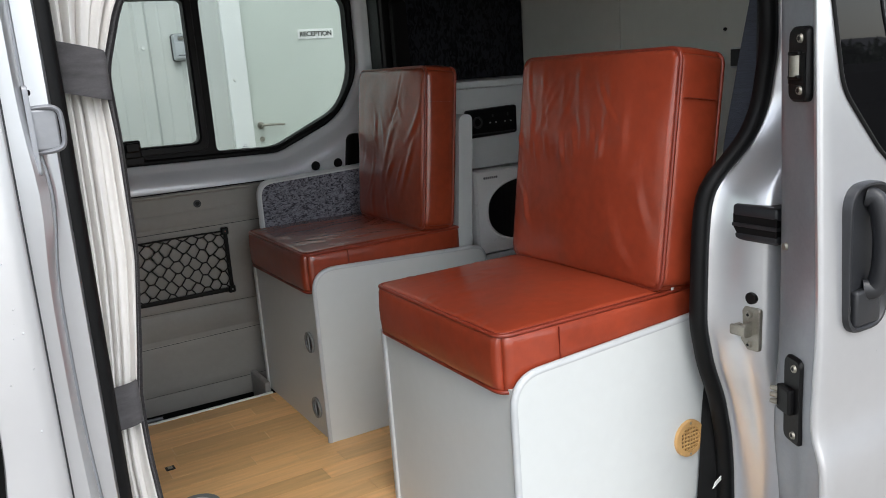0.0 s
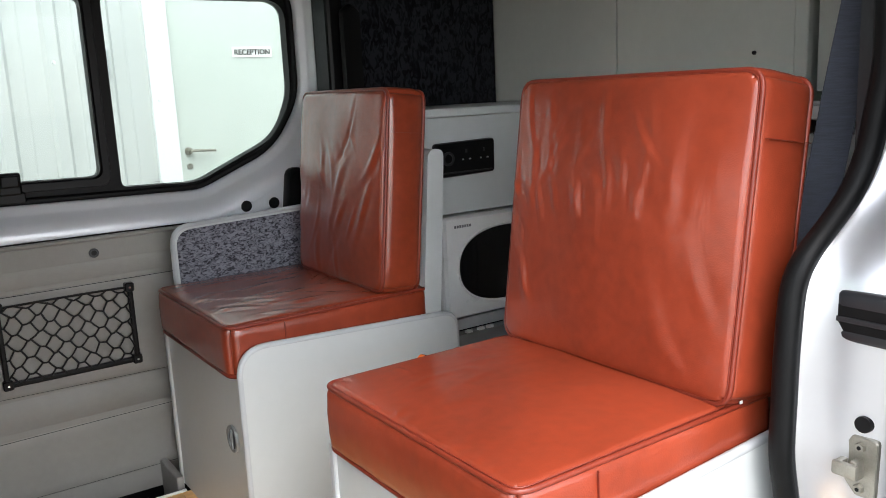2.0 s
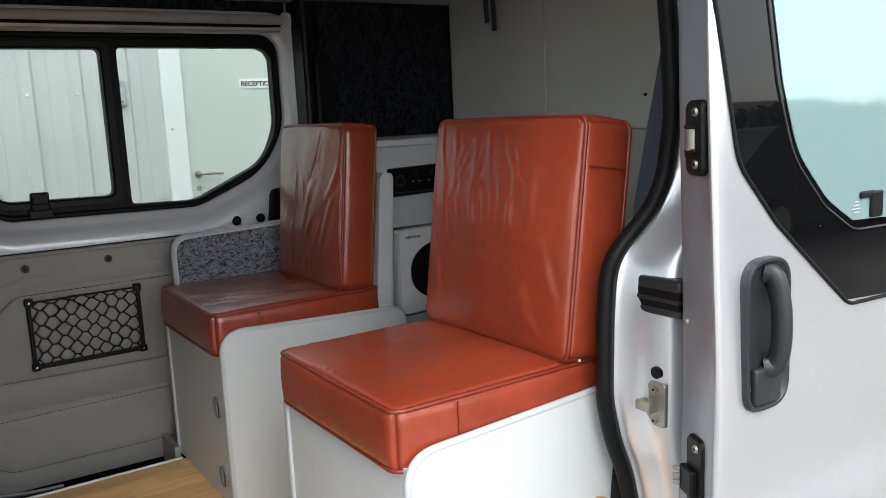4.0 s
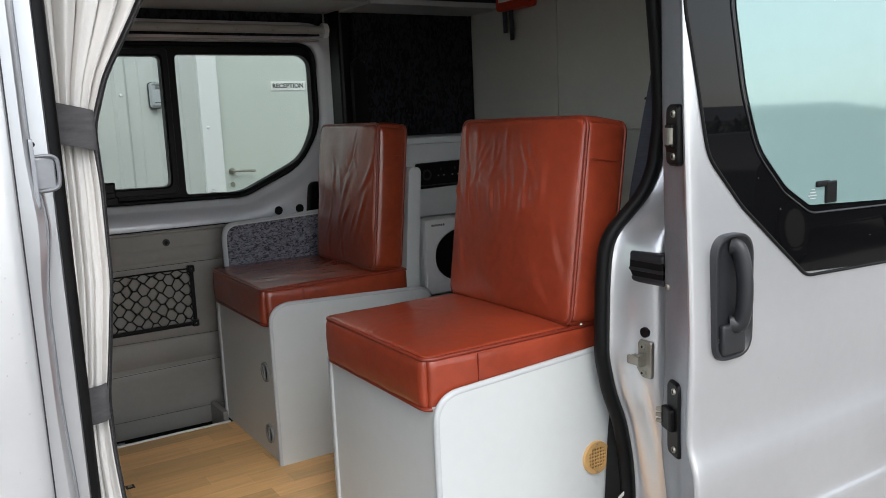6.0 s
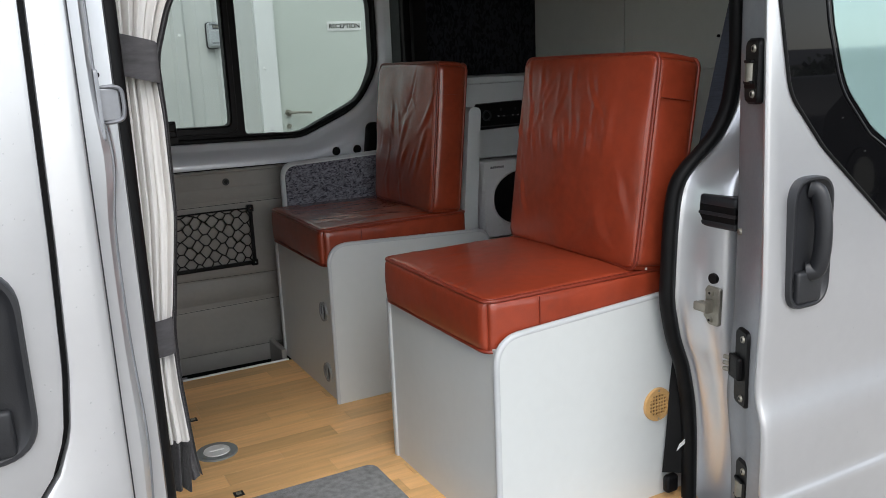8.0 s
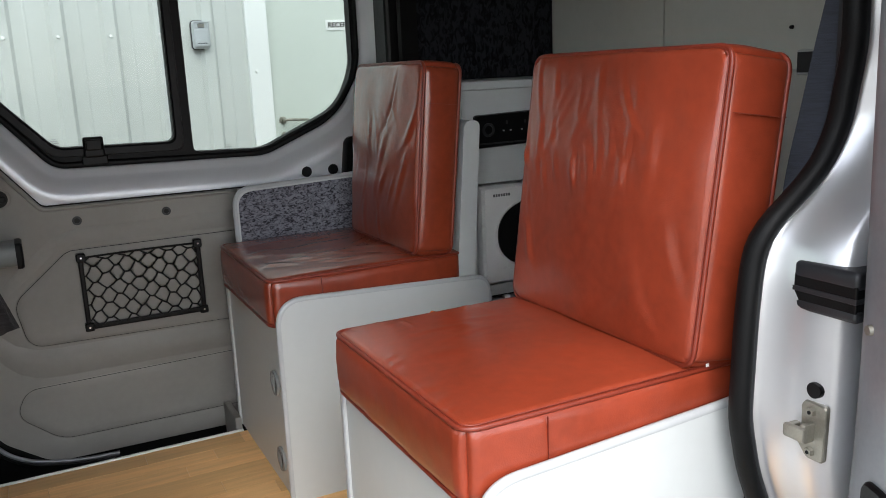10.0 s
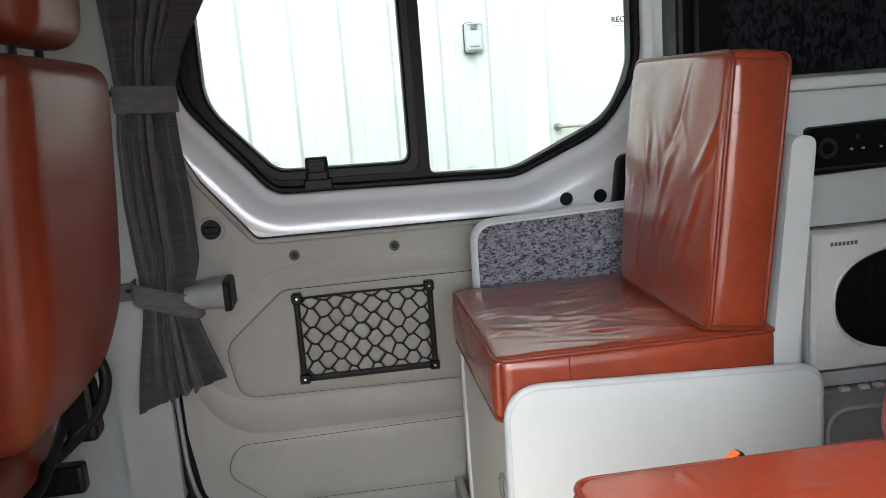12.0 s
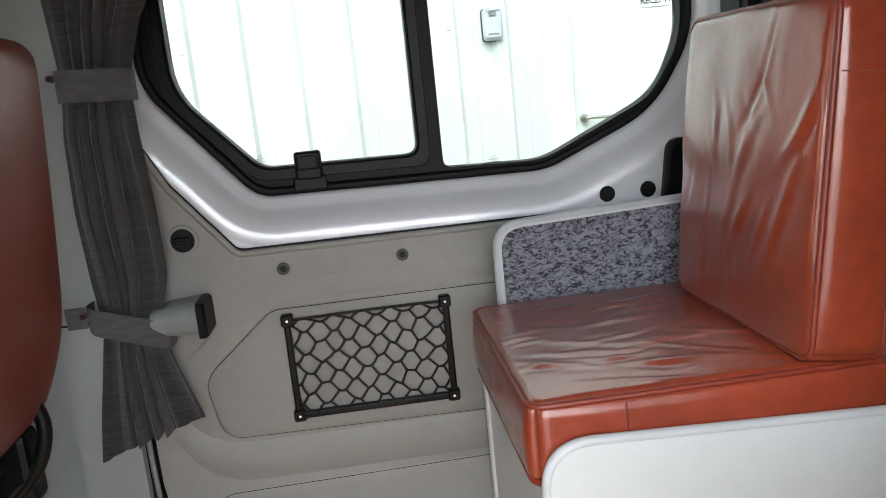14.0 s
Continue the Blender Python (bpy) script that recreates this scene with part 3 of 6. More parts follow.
prof = [(T + 0.001, 1.172), (T - 0.003, 1.162), (T - 0.0045, 1.150), (T - 0.003, 1.134), (T + 0.001, 1.122)]
g = loft(bmesh.new(), [[(x, y if i else T + 0.001, z + dz) for y, z in prof] for i, (x, dz) in enumerate(((-0.60, -0.17), (-0.50, -0.08), (-0.43, -0.02), (-0.36, 0), (0.66, 0)))], closed=False)
part("shoulder", g, TRIM, trim, smooth=45)
low_poly = [(0.62, 0.572), (0.62, 0.752), (-0.54, 0.738), (-0.575, 0.67), (-0.47, 0.580)]
part("lower_panel", relief(low_poly, [0.01, 0.01, 0.05, 0.07, 0.1], 0.0035, 0.004, T), TRIM, trim, smooth=35)
# Lower panel likewise: a black cord as the shade of its groove
g = bmesh.new()
tube(g, at_y(rounded(low_poly, [0.01, 0.01, 0.05, 0.07, 0.1], 8), T - 0.0002), 0.0018, 6, closed=True)
part("groove", g, BLACK, trim)
for x in (-0.357, -0.123):
    clip = part("trim_clip", ring(bmesh.new(), (x, T, 1.190), (0, -1, 0), 0.0125, 0.007, 0.004, 20), CHARCOAL, trim, smooth=40)
    g = bmesh.new()
    rod(g, (x, T - 0.001, 1.190), (x, T - 0.003, 1.190), 0.0075, None, 14)
    part("clip_plug", g, BLACK, clip)
cup = part("finger_ring", ring(bmesh.new(), (-0.537, T, 1.268), (0, -1, 0), 0.030, 0.023, 0.006, 28), TRIM, trim, smooth=40)
g = bmesh.new()
rod(g, (-0.537, T - 0.002, 1.268), (-0.537, T - 0.0035, 1.268), 0.024, None, 24)
part("cup_floor", g, BLACK, cup)
part("pull", B(-0.555, -0.519, T - 0.010, T - 0.003, 1.258, 1.275, bevel=0.003), BLACK, cup)
lip = [(0.66, 1.2255), (-0.440, 1.2285), (-0.552, 1.371), (-0.600, 1.466)]
part("lip", tube(bmesh.new(), at_y(rounded(lip, [0, 0.03, 0.05, 0], 8), T - 0.001), 0.0065, 8), TRIM, trim, smooth=60)
# Black cord for the shaded line between the lip and the metal
part("lip_groove", tube(bmesh.new(), at_y(rounded([(x + 0.003, z + 0.0080) for x, z in lip], [0, 0.03, 0.05, 0], 8), T + 0.001), 0.0022, 6), BLACK, trim)
# bright weather strip round the trim's lower corner
edge = curve_points([(-0.666, T - 0.004, 1.10), (-0.664, T - 0.004, 0.80), (-0.655, T - 0.004, 0.66), (-0.625, T - 0.004, 0.585), (-0.56, T - 0.004, 0.537), (-0.47, T - 0.006, 0.514), (-0.40, T - 0.006, 0.506), (-0.33, T - 0.006, 0.503)], 8)
g = tube(bmesh.new(), edge, 0.006, 8)
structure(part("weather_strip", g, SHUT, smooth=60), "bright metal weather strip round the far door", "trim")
g = tube(bmesh.new(), [(x - 0.012 if z > 0.58 else x, y + 0.006, z - (0.012 if z < 0.60 else 0)) for x, y, z in edge], 0.008, 8)
structure(part("door_seal", g, RUBBER, smooth=60), "black rubber seal round the far door", "seal")
# holes in the inner metal beside the seat, dark reel cover behind it
for x, r in ((0.300, 0.0165), (0.385, 0.0165)):
    # Black disc stands in for the dark inside of each hole
    g = bmesh.new()
    rod(g, (x, 1.8005, 1.262), (x, 1.797, 1.262), r, r * 0.9, 24)
    structure(part("hole_disc", g, BLACK), "black disc drawn as a hole in the inner metal", "plug")
g = slab(bmesh.new(), at_y(rounded([(0.405, 1.20), (0.48, 1.20), (0.48, 1.36), (0.425, 1.36)], 0.035), 1.80), (0, -0.03, 0), 0.01)
tagged(part("belt_reel_cover", g, BLACK, smooth=40), "black rounded belt reel cover on the inner metal", "belt reel")

# bracket on the pillar, half behind the curtain
br = thing("curtain_bracket", "grey plastic lock housing with a black rubber end", "bracket", (-0.55, 1.79, 1.13))
g = bmesh.new()
loft(g, [[(x, 1.72 + cy * 1.0, 1.13 + cz) for cy, cz in rounded([(-0.02 * k, -0.03 * k), (0.075, -0.034 * k), (0.075, 0.034 * k), (-0.02 * k, 0.03 * k)], 0.030, 6)] for x, k in ((-0.60, 0.7), (-0.57, 0.9), (-0.53, 1.0), (-0.513, 1.0))], caps=True)
part("housing", g, LATCHGREY, br, smooth=40)
g = slab(bmesh.new(), at_x(rounded([(1.69, 1.096), (1.785, 1.096), (1.785, 1.164), (1.69, 1.164)], 0.012), -0.513), (0.016, 0, 0), 0.005)
part("rubber_end", g, RUBBER, br, smooth=40)

# lining behind the seat, pillar, far cab side, upper walls
structure(part("wall_lining", B(0.60, 1.13, 1.685, 1.80, 0.56, 2.0), LINING), "dark flecked cloth lining over the worktop", "wall")
structure(part("window_pillar", B(0.545, 0.600, 1.700, 1.80, 1.24, 2.0, bevel=0.012), BLACK), "black cloth-covered window pillar", "pillar")
g = slab(bmesh.new(), at_y(rounded([(0.575, 1.50), (0.632, 1.50), (0.632, 1.80), (0.60, 1.815), (0.575, 1.79)], 0.02), 1.684), (0, -0.022, 0), 0.008)
tagged(part("window_strap", g, BLACK, smooth=40), "black padded strap hanging beside the window", "strap")
structure(part("wall_upper", B(-0.70, 1.13, 1.806, 1.90, 1.905, 2.36), LINING), "dark cloth over the far window", "wall")
g = bmesh.new()
prism(g, at_x([(1.765, 0.63), (1.765, 2.36), (1.811, 2.36), (1.811, 0.63)], -0.673), (-0.117, 0, 0))
structure(part("pillar_far", g, PILLAR), "pale grey plastic pillar trim behind the driver seat", "pillar")
g = bmesh.new()
prism(g, at_y([(-2.1, 0.40), (-0.79, 0.40), (-0.79, 2.36), (-2.1, 2.36)], 1.81), (0, 0.07, 0), [at_y(rounded([(-1.75, 1.32), (-0.98, 1.32), (-0.93, 1.40), (-0.93, 1.90), (-1.45, 1.90)], 0.05), 1.81)])
structure(part("wall_cab_far", g, PILLAR), "grey cab door with its window, driver side", "wall")
pn = structure(part("cab_window", prism(bmesh.new(), at_y([(-1.76, 1.31), (-0.92, 1.31), (-0.92, 1.91), (-1.46, 1.91)], 1.85), (0, 0.004, 0)), CLEAR), "clear cab door glass", "window")
pn.visible_shadow = False
g = bmesh.new()
tube(g, [(-0.81, 1.767, 1.135), (-0.70, 1.764, 1.135)], 0.0022, 6)
structure(part("trim_joint", g, BLACK), "dark joint line in the pillar trim", "trim")

# front, rear, roof, near wall: plain shells that close the van
g = prism(bmesh.new(), at_x([(0.02, 0.40), (1.88, 0.40), (1.88, 2.36), (0.02, 2.36)], -2.1), (-0.06, 0, 0), [at_x([(0.16, 1.25), (1.74, 1.25), (1.62, 1.95), (0.28, 1.95)], -2.1)])
structure(part("wall_front", g, PILLAR), "grey cab front with the windscreen opening", "wall")
pn = structure(part("windscreen", prism(bmesh.new(), at_x([(0.15, 1.24), (1.75, 1.24), (1.63, 1.96), (0.27, 1.96)], -2.13), (-0.004, 0, 0)), CLEAR), "clear windscreen glass", "window")
pn.visible_shadow = False
structure(part("dashboard", B(-2.09, -1.7, 0.12, 1.78, 0.60, 1.25, bevel=0.08, seg=4), CHARCOAL), "charcoal plastic dashboard", "dashboard")
structure(part("wall_rear", B(2.5, 2.56, 0.02, 1.88, 0.36, 2.36), PANEL), "grey rear end of the van", "wall")
# Out of view; kept pale to bounce more light inside
structure(part("ceiling", B(-2.16, 2.56, 0.0, 1.90, 2.36, 2.42), LAMINATE), "pale lined van ceiling", "ceiling")
structure(part("wall_far_rear", B(1.131, 2.5, 1.80, 1.90, 0.44, 2.36), LINING), "dark lined far wall behind the tall cabinet", "wall")
structure(part("door_header", B(-0.75, 0.55, 0.03, 0.20, 1.98, 2.36, bevel=0.02), PILLAR), "grey header over the side door opening", "wall")
# Unseen backing, added to block outside light beside the trim
structure(part("wall_far_base", B(-0.80, 0.645, 1.812, 1.90, 0.40, 1.099), BLACK), "dark backing added behind the far door trim", "wall")
structure(part("wall_far_low", B(0.645, 1.13, 1.802, 1.90, 0.44, 1.24), TRIM), "grey lower far wall behind the kitchen", "wall")

# ---- near side: front door skin, pillar ----
GAP = [(0.40, -1.7), (0.85, -1.35), (0.90, -1.08), (0.94, -0.95), (0.985, -0.885), (1.03, -0.836), (1.07, -0.806), (1.12, -0.787), (1.20, -0.778), (1.36, -0.772), (1.62, -0.767), (2.05, -0.76)]


def skin_y(z):
    return 0.0 + 0.035 * max(z - 1.25, 0) ** 1.3 - 0.012 * math.exp(-((z - 0.95) / 0.22) ** 2) + (0.03 * max(0.75 - z, 0))


zs = [0.40] + [0.85 + 0.02 * i for i in range(59)]
g = bmesh.new()
loops = []
for z in zs:
    y, e = skin_y(z), interp(z, GAP) - 0.0035
    loops.append([(-2.05, y + 0.05, z), (-1.6, y + 0.008, z), (-1.2, y + 0.002, z), (min(-0.95, e - 0.06), y, z), (e - 0.006, y, z), (e - 0.001, y + 0.002, z), (e, y + 0.007, z), (e, y + 0.03, z)])
loft(g, loops, closed=False)
fdoor = structure(part("door_2", g, SILVER, smooth=40), "closed silver front door skin with rain drops", "door")
g = bmesh.new()
loops = []
for z in zs:
    y, e = skin_y(z), interp(z, GAP) + 0.0035
    loops.append([(e, y + 0.03, z), (e, y + 0.007, z), (e + 0.001, y + 0.002, z), (e + 0.006, y, z), (-0.735, y, z), (-0.7235, y + 0.0005, z), (-0.719, y + 0.004, z), (-0.7175, y + 0.010, z)])
loft(g, loops, closed=False)
pil = structure(part("pillar_near", g, SILVER, smooth=40), "silver body pillar at the front of the side door opening", "pillar")
g = bmesh.new()
loft(g, [[(interp(z, GAP) - 0.012, skin_y(z) + 0.022, z), (interp(z, GAP) + 0.012, skin_y(z) + 0.022, z)] for z in zs], closed=False)
part("gap", g, RUBBER, pil)
# pressed shut face between the skin and the seal
g = bmesh.new()
loops = []
for z in np.linspace(0.42, 2.0, 60):
    y = skin_y(z)
    k = 0.010 * math.exp(-((z - 1.46) / 0.06) ** 2) + 0.006 * math.exp(-((z - 1.08) / 0.10) ** 2)
    loops.append([(-0.7175, y + 0.009, z), (-0.711 + k * 0.3, y + 0.013, z), (-0.704 + k * 0.6, y + 0.016, z), (-0.698 + k, y + 0.026, z), (-0.694 + k, y + 0.045, z), (-0.684 + k * 0.5, y + 0.052, z), (-0.672, y + 0.055, z), (-0.668, y + 0.07, z), (-0.668, 0.14, z)])
loft(g, loops, closed=False)
part("shut_face", g, SILVER, pil, smooth=28)
# Dark cord drawn along the skin's edge for the shade in its crease
part("crease_line", tube(bmesh.new(), [(-0.7185, skin_y(z) + 0.0055, z) for z in np.linspace(0.42, 2.0, 40)], 0.0016, 6), CHARCOAL, pil)
# Darker cord drawn as the shaded hollow of the pressed groove
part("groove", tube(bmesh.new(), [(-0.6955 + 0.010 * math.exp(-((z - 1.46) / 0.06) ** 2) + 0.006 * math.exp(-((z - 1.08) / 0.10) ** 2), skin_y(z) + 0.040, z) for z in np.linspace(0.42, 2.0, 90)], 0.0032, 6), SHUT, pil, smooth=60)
g = tube(bmesh.new(), [(-0.6655, 0.096, z) for z in np.linspace(0.42, 2.0, 24)], 0.0145, 12, flat=1.25)
structure(part("seal_front", g, RUBBER, smooth=60), "black rubber door seal on the front pillar", "seal")
structure(part("pillar_near_trim", B(-0.80, -0.668, 0.14, 0.20, 0.44, 2.36, bevel=0.01), PILLAR), "grey inner trim of the front pillar", "pillar")
structure(part("wall_cab_near", B(-2.1, -0.80, 0.075, 0.11, 0.40, 1.32), PILLAR), "grey inner face of the front door", "wall")
g = bmesh.new()
prism(g, at_y([(-2.1, 1.96), (-0.80, 1.96), (-0.80, 2.36), (-2.1, 2.36)], 0.075), (0, 0.04, 0))
structure(part("wall_cab_near_top", g, PILLAR), "grey strip over the front door window", "wall")
# latch plate on the shut face
st = thing("pillar_latch", "pale metal latch catch on the front pillar", "latch", (-0.69, 0.05, 1.50))
g = slab(bmesh.new(), [(-0.6965, y, z) for y, z in rounded([(0.026, 1.484), (0.046, 1.478), (0.050, 1.572), (0.032, 1.574)], 0.006)], (0.005, 0, 0), 0.001)
part("plate", g, SHUT, st)
g = bmesh.new()
tube(g, curve_points([(-0.693, 0.040, 1.550), (-0.676, 0.034, 1.551), (-0.6675, 0.031, 1.547), (-0.6655, 0.030, 1.538), (-0.6655, 0.030, 1.520), (-0.668, 0.031, 1.511), (-0.677, 0.034, 1.507), (-0.692, 0.040, 1.506)], 4), 0.0026, 8, flat=1.6)
part("loop", g, SHUT, st, smooth=50)
part("pad", B(-0.693, -0.6685, 0.034, 0.044, 1.508, 1.549, bevel=0.002), SHUT, st)
for z in (1.484, 1.566):
    g = bmesh.new()
    rod(g, (-0.695, 0.040, z), (-0.690, 0.037, z), 0.0028, None, 8)
    part("bolt", g, BLACK, st)


def pull_handle(name, at, w, h, parent_label):
    """A recessed pull handle: a cup with an upright grip across it, in charcoal plastic. Faces -y."""
    t = thing(name, parent_label, "door handle", at)
    x, y, z = at
    outline = rounded([(x - w / 2, z - h / 2), (x + w / 2, z - h / 2), (x + w / 2, z + h / 2), (x - w / 2, z + h / 2)], [w * 0.35, w * 0.42, w * 0.42, w * 0.42], 8)

    def sc(k, dy):
        return [(x + (a - x) * k, y + dy, z + (b - z) * (1 - (1 - k) * w / h)) for a, b in outline]

    g = loft(bmesh.new(), [sc(1.0, 0.020), sc(1.0, -0.003), sc(0.97, -0.0065), sc(0.90, -0.0065), sc(0.84, -0.002), sc(0.74, 0.003), sc(0.55, 0.004)])
    g.faces.new(list(g.verts)[-len(outline):])
    part("surround", g, CHARCOAL, t, smooth=40)
    g = bmesh.new()
    pts = curve_points([(x, y + 0.004, z + h * 0.40), (x + 0.006, y - 0.010, z + h * 0.37), (x + 0.010, y - 0.019, z + h * 0.18), (x + 0.010, y - 0.020, z - h * 0.04), (x + 0.008, y - 0.012, z - h * 0.20), (x - 0.004, y + 0.002, z - h * 0.22)], 6)
    tube(g, pts, 0.017, 12, flat=0.75)
    part("grip", g, CHARCOAL, t, smooth=50)
    g = B(x - w * 0.30, x + w * 0.30, y - 0.008, y + 0.008, z - h * 0.46, z - h * 0.21, bevel=0.006, seg=3)
    part("cover", g, CHARCOAL, t, smooth=40)
    return t


pull_handle("front_door_handle", (-0.884, -0.013, 1.226), 0.135, 0.245, "charcoal plastic pull handle on the front door")

# ---- near side: rear pillar ----
XS = [(0.40, 0.405), (0.724, 0.399), (0.80, 0.392), (0.886, 0.374), (0.96, 0.345), (1.047, 0.326), (1.192, 0.331), (1.27, 0.338), (1.314, 0.352), (1.345, 0.392), (1.393, 0.450), (1.45, 0.482), (1.556, 0.501), (1.67, 0.496), (1.785, 0.484), (2.0, 0.460)]


def seal_y(z):
    return interp(z, [(0.4, 0.172), (1.28, 0.176), (1.42, 0.150), (1.58, 0.128), (2.0, 0.12)])


def seal_x(z):
    x = sum(interp(z + d, XS) for d in (-0.02, -0.01, 0, 0.01, 0.02)) / 5
    return -0.83 + (x + 0.83) * (seal_y(z) + 1.12) / 1.22


g = bmesh.new()
loops = []
for z in np.linspace(0.42, 2.0, 120):
    s, q = seal_x(z), seal_y(z)
    k = math.exp(-((z - 0.86) / 0.12) ** 2)
    xo = max(s + 0.042, 0.449)
    loops.append([(s + 0.004, q + 0.006, z), (s + 0.012, q - 0.002, z), (s + 0.022, q - 0.008, z), (s + 0.028, q - 0.014, z), ((s + 0.026 + xo) / 2 - 0.004 * k, (q - 0.014 + 0.07) / 2, z), (xo - 0.004 * k, 0.070, z), (xo + 0.010, 0.056, z), (xo + 0.04, 0.052, z), (0.80, 0.050, z)])
loft(g, loops, closed=False)
rp = structure(part("pillar_rear", g, SILVER, smooth=60), "silver body pillar at the rear of the side door opening", "pillar")
structure(part("wall_near_rear", B(0.70, 2.5, 0.055, 0.10, 0.36, 2.36), SILVER), "silver body side behind the open sliding door", "wall")
structure(part("wall_near_trim", B(0.58, 1.12, 0.165, 0.19, 0.56, 2.36), CHARCOAL), "dark inner trim of the rear pillar", "wall")
g = tube(bmesh.new(), [(seal_x(z) + 0.002, seal_y(z), z) for z in np.linspace(0.42, 2.0, 110)], 0.0135, 10, flat=1.25)
seal = structure(part("seal_rear", g, RUBBER, smooth=60), "black rubber door seal on the rear pillar", "seal")
g = tube(bmesh.new(), [(seal_x(z) + 0.011, seal_y(z) - 0.010, z) for z in np.linspace(0.42, 2.0, 110)], 0.0055, 8)
part("lip", g, CHARCOAL, seal, smooth=60)
g = loft(bmesh.new(), [[(seal_x(z) + 0.004, seal_y(z) + 0.004, z), (seal_x(z) + 0.05, seal_y(z) + 0.022, z), (max(seal_x(z) + 0.1, 0.62), 0.166, z)] for z in np.linspace(0.42, 2.0, 60)], closed=False)
structure(part("pillar_rear_trim", g, CHARCOAL, smooth=50), "dark inner trim behind the rear door seal", "pillar")
rail = thing("door_rail_end", "black slotted end of the sliding door rail", "rail", (0.45, 0.07, 1.22))
part("channel", B(0.4405, 0.60, 0.032, 0.1265, 1.226, 1.264, bevel=0.002), RUBBER, rail, "dark slotted channel")
part("slot", B(0.439, 0.60, 0.031, 0.1275, 1.240, 1.247, bevel=0.001), CHARCOAL, rail)
part("lip", B(0.440, 0.60, 0.030, 0.128, 1.256, 1.281, bevel=0.007, seg=3), CHARCOAL, rail, smooth=40)
part("lip", B(0.440, 0.60, 0.030, 0.128, 1.214, 1.232, bevel=0.006, seg=3), CHARCOAL, rail, smooth=40)
g = bmesh.new()
rod(g, (0.456, 0.086, 1.108), (0.4405, 0.086, 1.108), 0.0125, 0.011, 20)
structure(part("pillar_plug", g, BLACK, smooth=40), "black round plug in the rear pillar", "plug")
sk = thing("door_striker", "zinc plated door striker bolted to the pillar", "striker", (0.44, 0.08, 1.01))
g = slab(bmesh.new(), [(0.448, y, z) for y, z in rounded([(0.066, 1.008), (0.092, 1.008), (0.112, 1.030), (0.110, 1.075), (0.098, 1.092), (0.064, 1.090)], 0.006)], (-0.008, 0, 0), 0.002)
part("plate", g, STEEL, sk)
g = bmesh.new()
box(g, 0.420, 0.441, 0.080, 0.090, 1.036, 1.064, bevel=0.003)
box(g, 0.414, 0.424, 0.078, 0.112, 1.040, 1.060, bevel=0.004)
box(g, 0.420, 0.441, 0.102, 0.112, 1.040, 1.058, bevel=0.003)
part("hook", g, STEEL, sk, smooth=40)
for z in (1.078, 1.020):
    g = bmesh.new()
    rod(g, (0.441, 0.086, z), (0.434, 0.086, z), 0.0075, 0.006, 6)
    bolt = part("bolt", g, STEEL, sk)
    g = bmesh.new()
    rod(g, (0.4345, 0.086, z), (0.4335, 0.086, z), 0.003, None, 6)
    part("socket", g, BLACK, bolt)

# ---- open sliding door ----
sd = thing("sliding_door", "silver sliding door slid open, with dark tinted glass", "door", (1.0, -0.03, 0.40))


def door_y(z, x=0.6):
    y = -0.112 + 0.022 * max(z - 1.25, 0)
    y -= 0.005 * math.exp(-((z - 1.10) / 0.12) ** 2)
    y -= 0.020 / (1 + math.exp((z - 0.905) / 0.014))
    y -= 0.008 * (1 / (1 + math.exp((z - 0.728) / 0.004)))
    return y


def skin_edge_x(z):
    """Where the outer skin begins at a height."""
    return 0.352 + 0.006 * math.exp(-((z - 1.2) / 0.3) ** 2) + 0.006 / (1 + math.exp((z - 0.88) / 0.03))


def door_edge_x(z):
    return 0.400 + 0.010 * math.exp(-((z - 1.2) / 0.3) ** 2) + 0.020 / (1 + math.exp((z - 0.88) / 0.03))


OUT = [(0.346, 1.88), (0.352, 1.748), (0.383, 1.605), (0.407, 1.486), (0.500, 1.387), (0.704, 1.223), (1.60, 1.196), (1.60, 1.88)]
OUTR = [0.02, 0.2, 0.2, 0.10, 0.2, 0.06, 0.05, 0.02]
win_out = rounded(OUT, OUTR, 8)


g = bmesh.new()
loops = []
for z in np.concatenate([np.linspace(0.38, 0.66, 8), np.linspace(0.665, 0.86, 40), np.linspace(0.88, 1.95, 54)]):
    e = skin_edge_x(z)
    row = [(e + 0.006, door_y(z) + 0.016, z), (e + 0.002, door_y(z) + 0.011, z), (e + 0.0005, door_y(z) + 0.007, z), (e + 0.002, door_y(z) + 0.003, z), (e + 0.007, door_y(z), z)]
    row += [(x, door_y(z, x), z) for x in np.linspace(e + 0.03, 1.65, 12)]
    row += [(1.66, 0.0, z)]
    loops.append(row)
loft(g, loops, closed=False)
dskin = part("skin", g, SILVER, sd, smooth=40)
# shut face along the leading edge
g = bmesh.new()
loops = []
for z in np.linspace(0.40, 1.95, 60):
    e = door_edge_x(z)
    w = 0.0 + 0.014 * math.exp(-((z - 0.86) / 0.10) ** 2)
    k, step = skin_edge_x(z), 0.004 / (1 + math.exp((z - 1.385) / 0.004))
    loops.append([(k + 0.005, door_y(z) + 0.013, z), (k + 0.010 - step, -0.092, z), (e - 0.026 - step, -0.060, z), (e - 0.012 - step - w * 0.4, -0.030, z), (e - 0.002 - step * 0.5 - w, -0.010, z), (e + 0.003 - w, 0.001, z), (e + 0.016 - w, 0.010, z), (e + 0.05, 0.012, z), (1.62, 0.012, z)])
loft(g, loops, closed=False)
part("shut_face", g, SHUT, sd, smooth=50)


def on_door(pts, off):
    return [(x, door_y(z) - off, z) for x, z in pts]


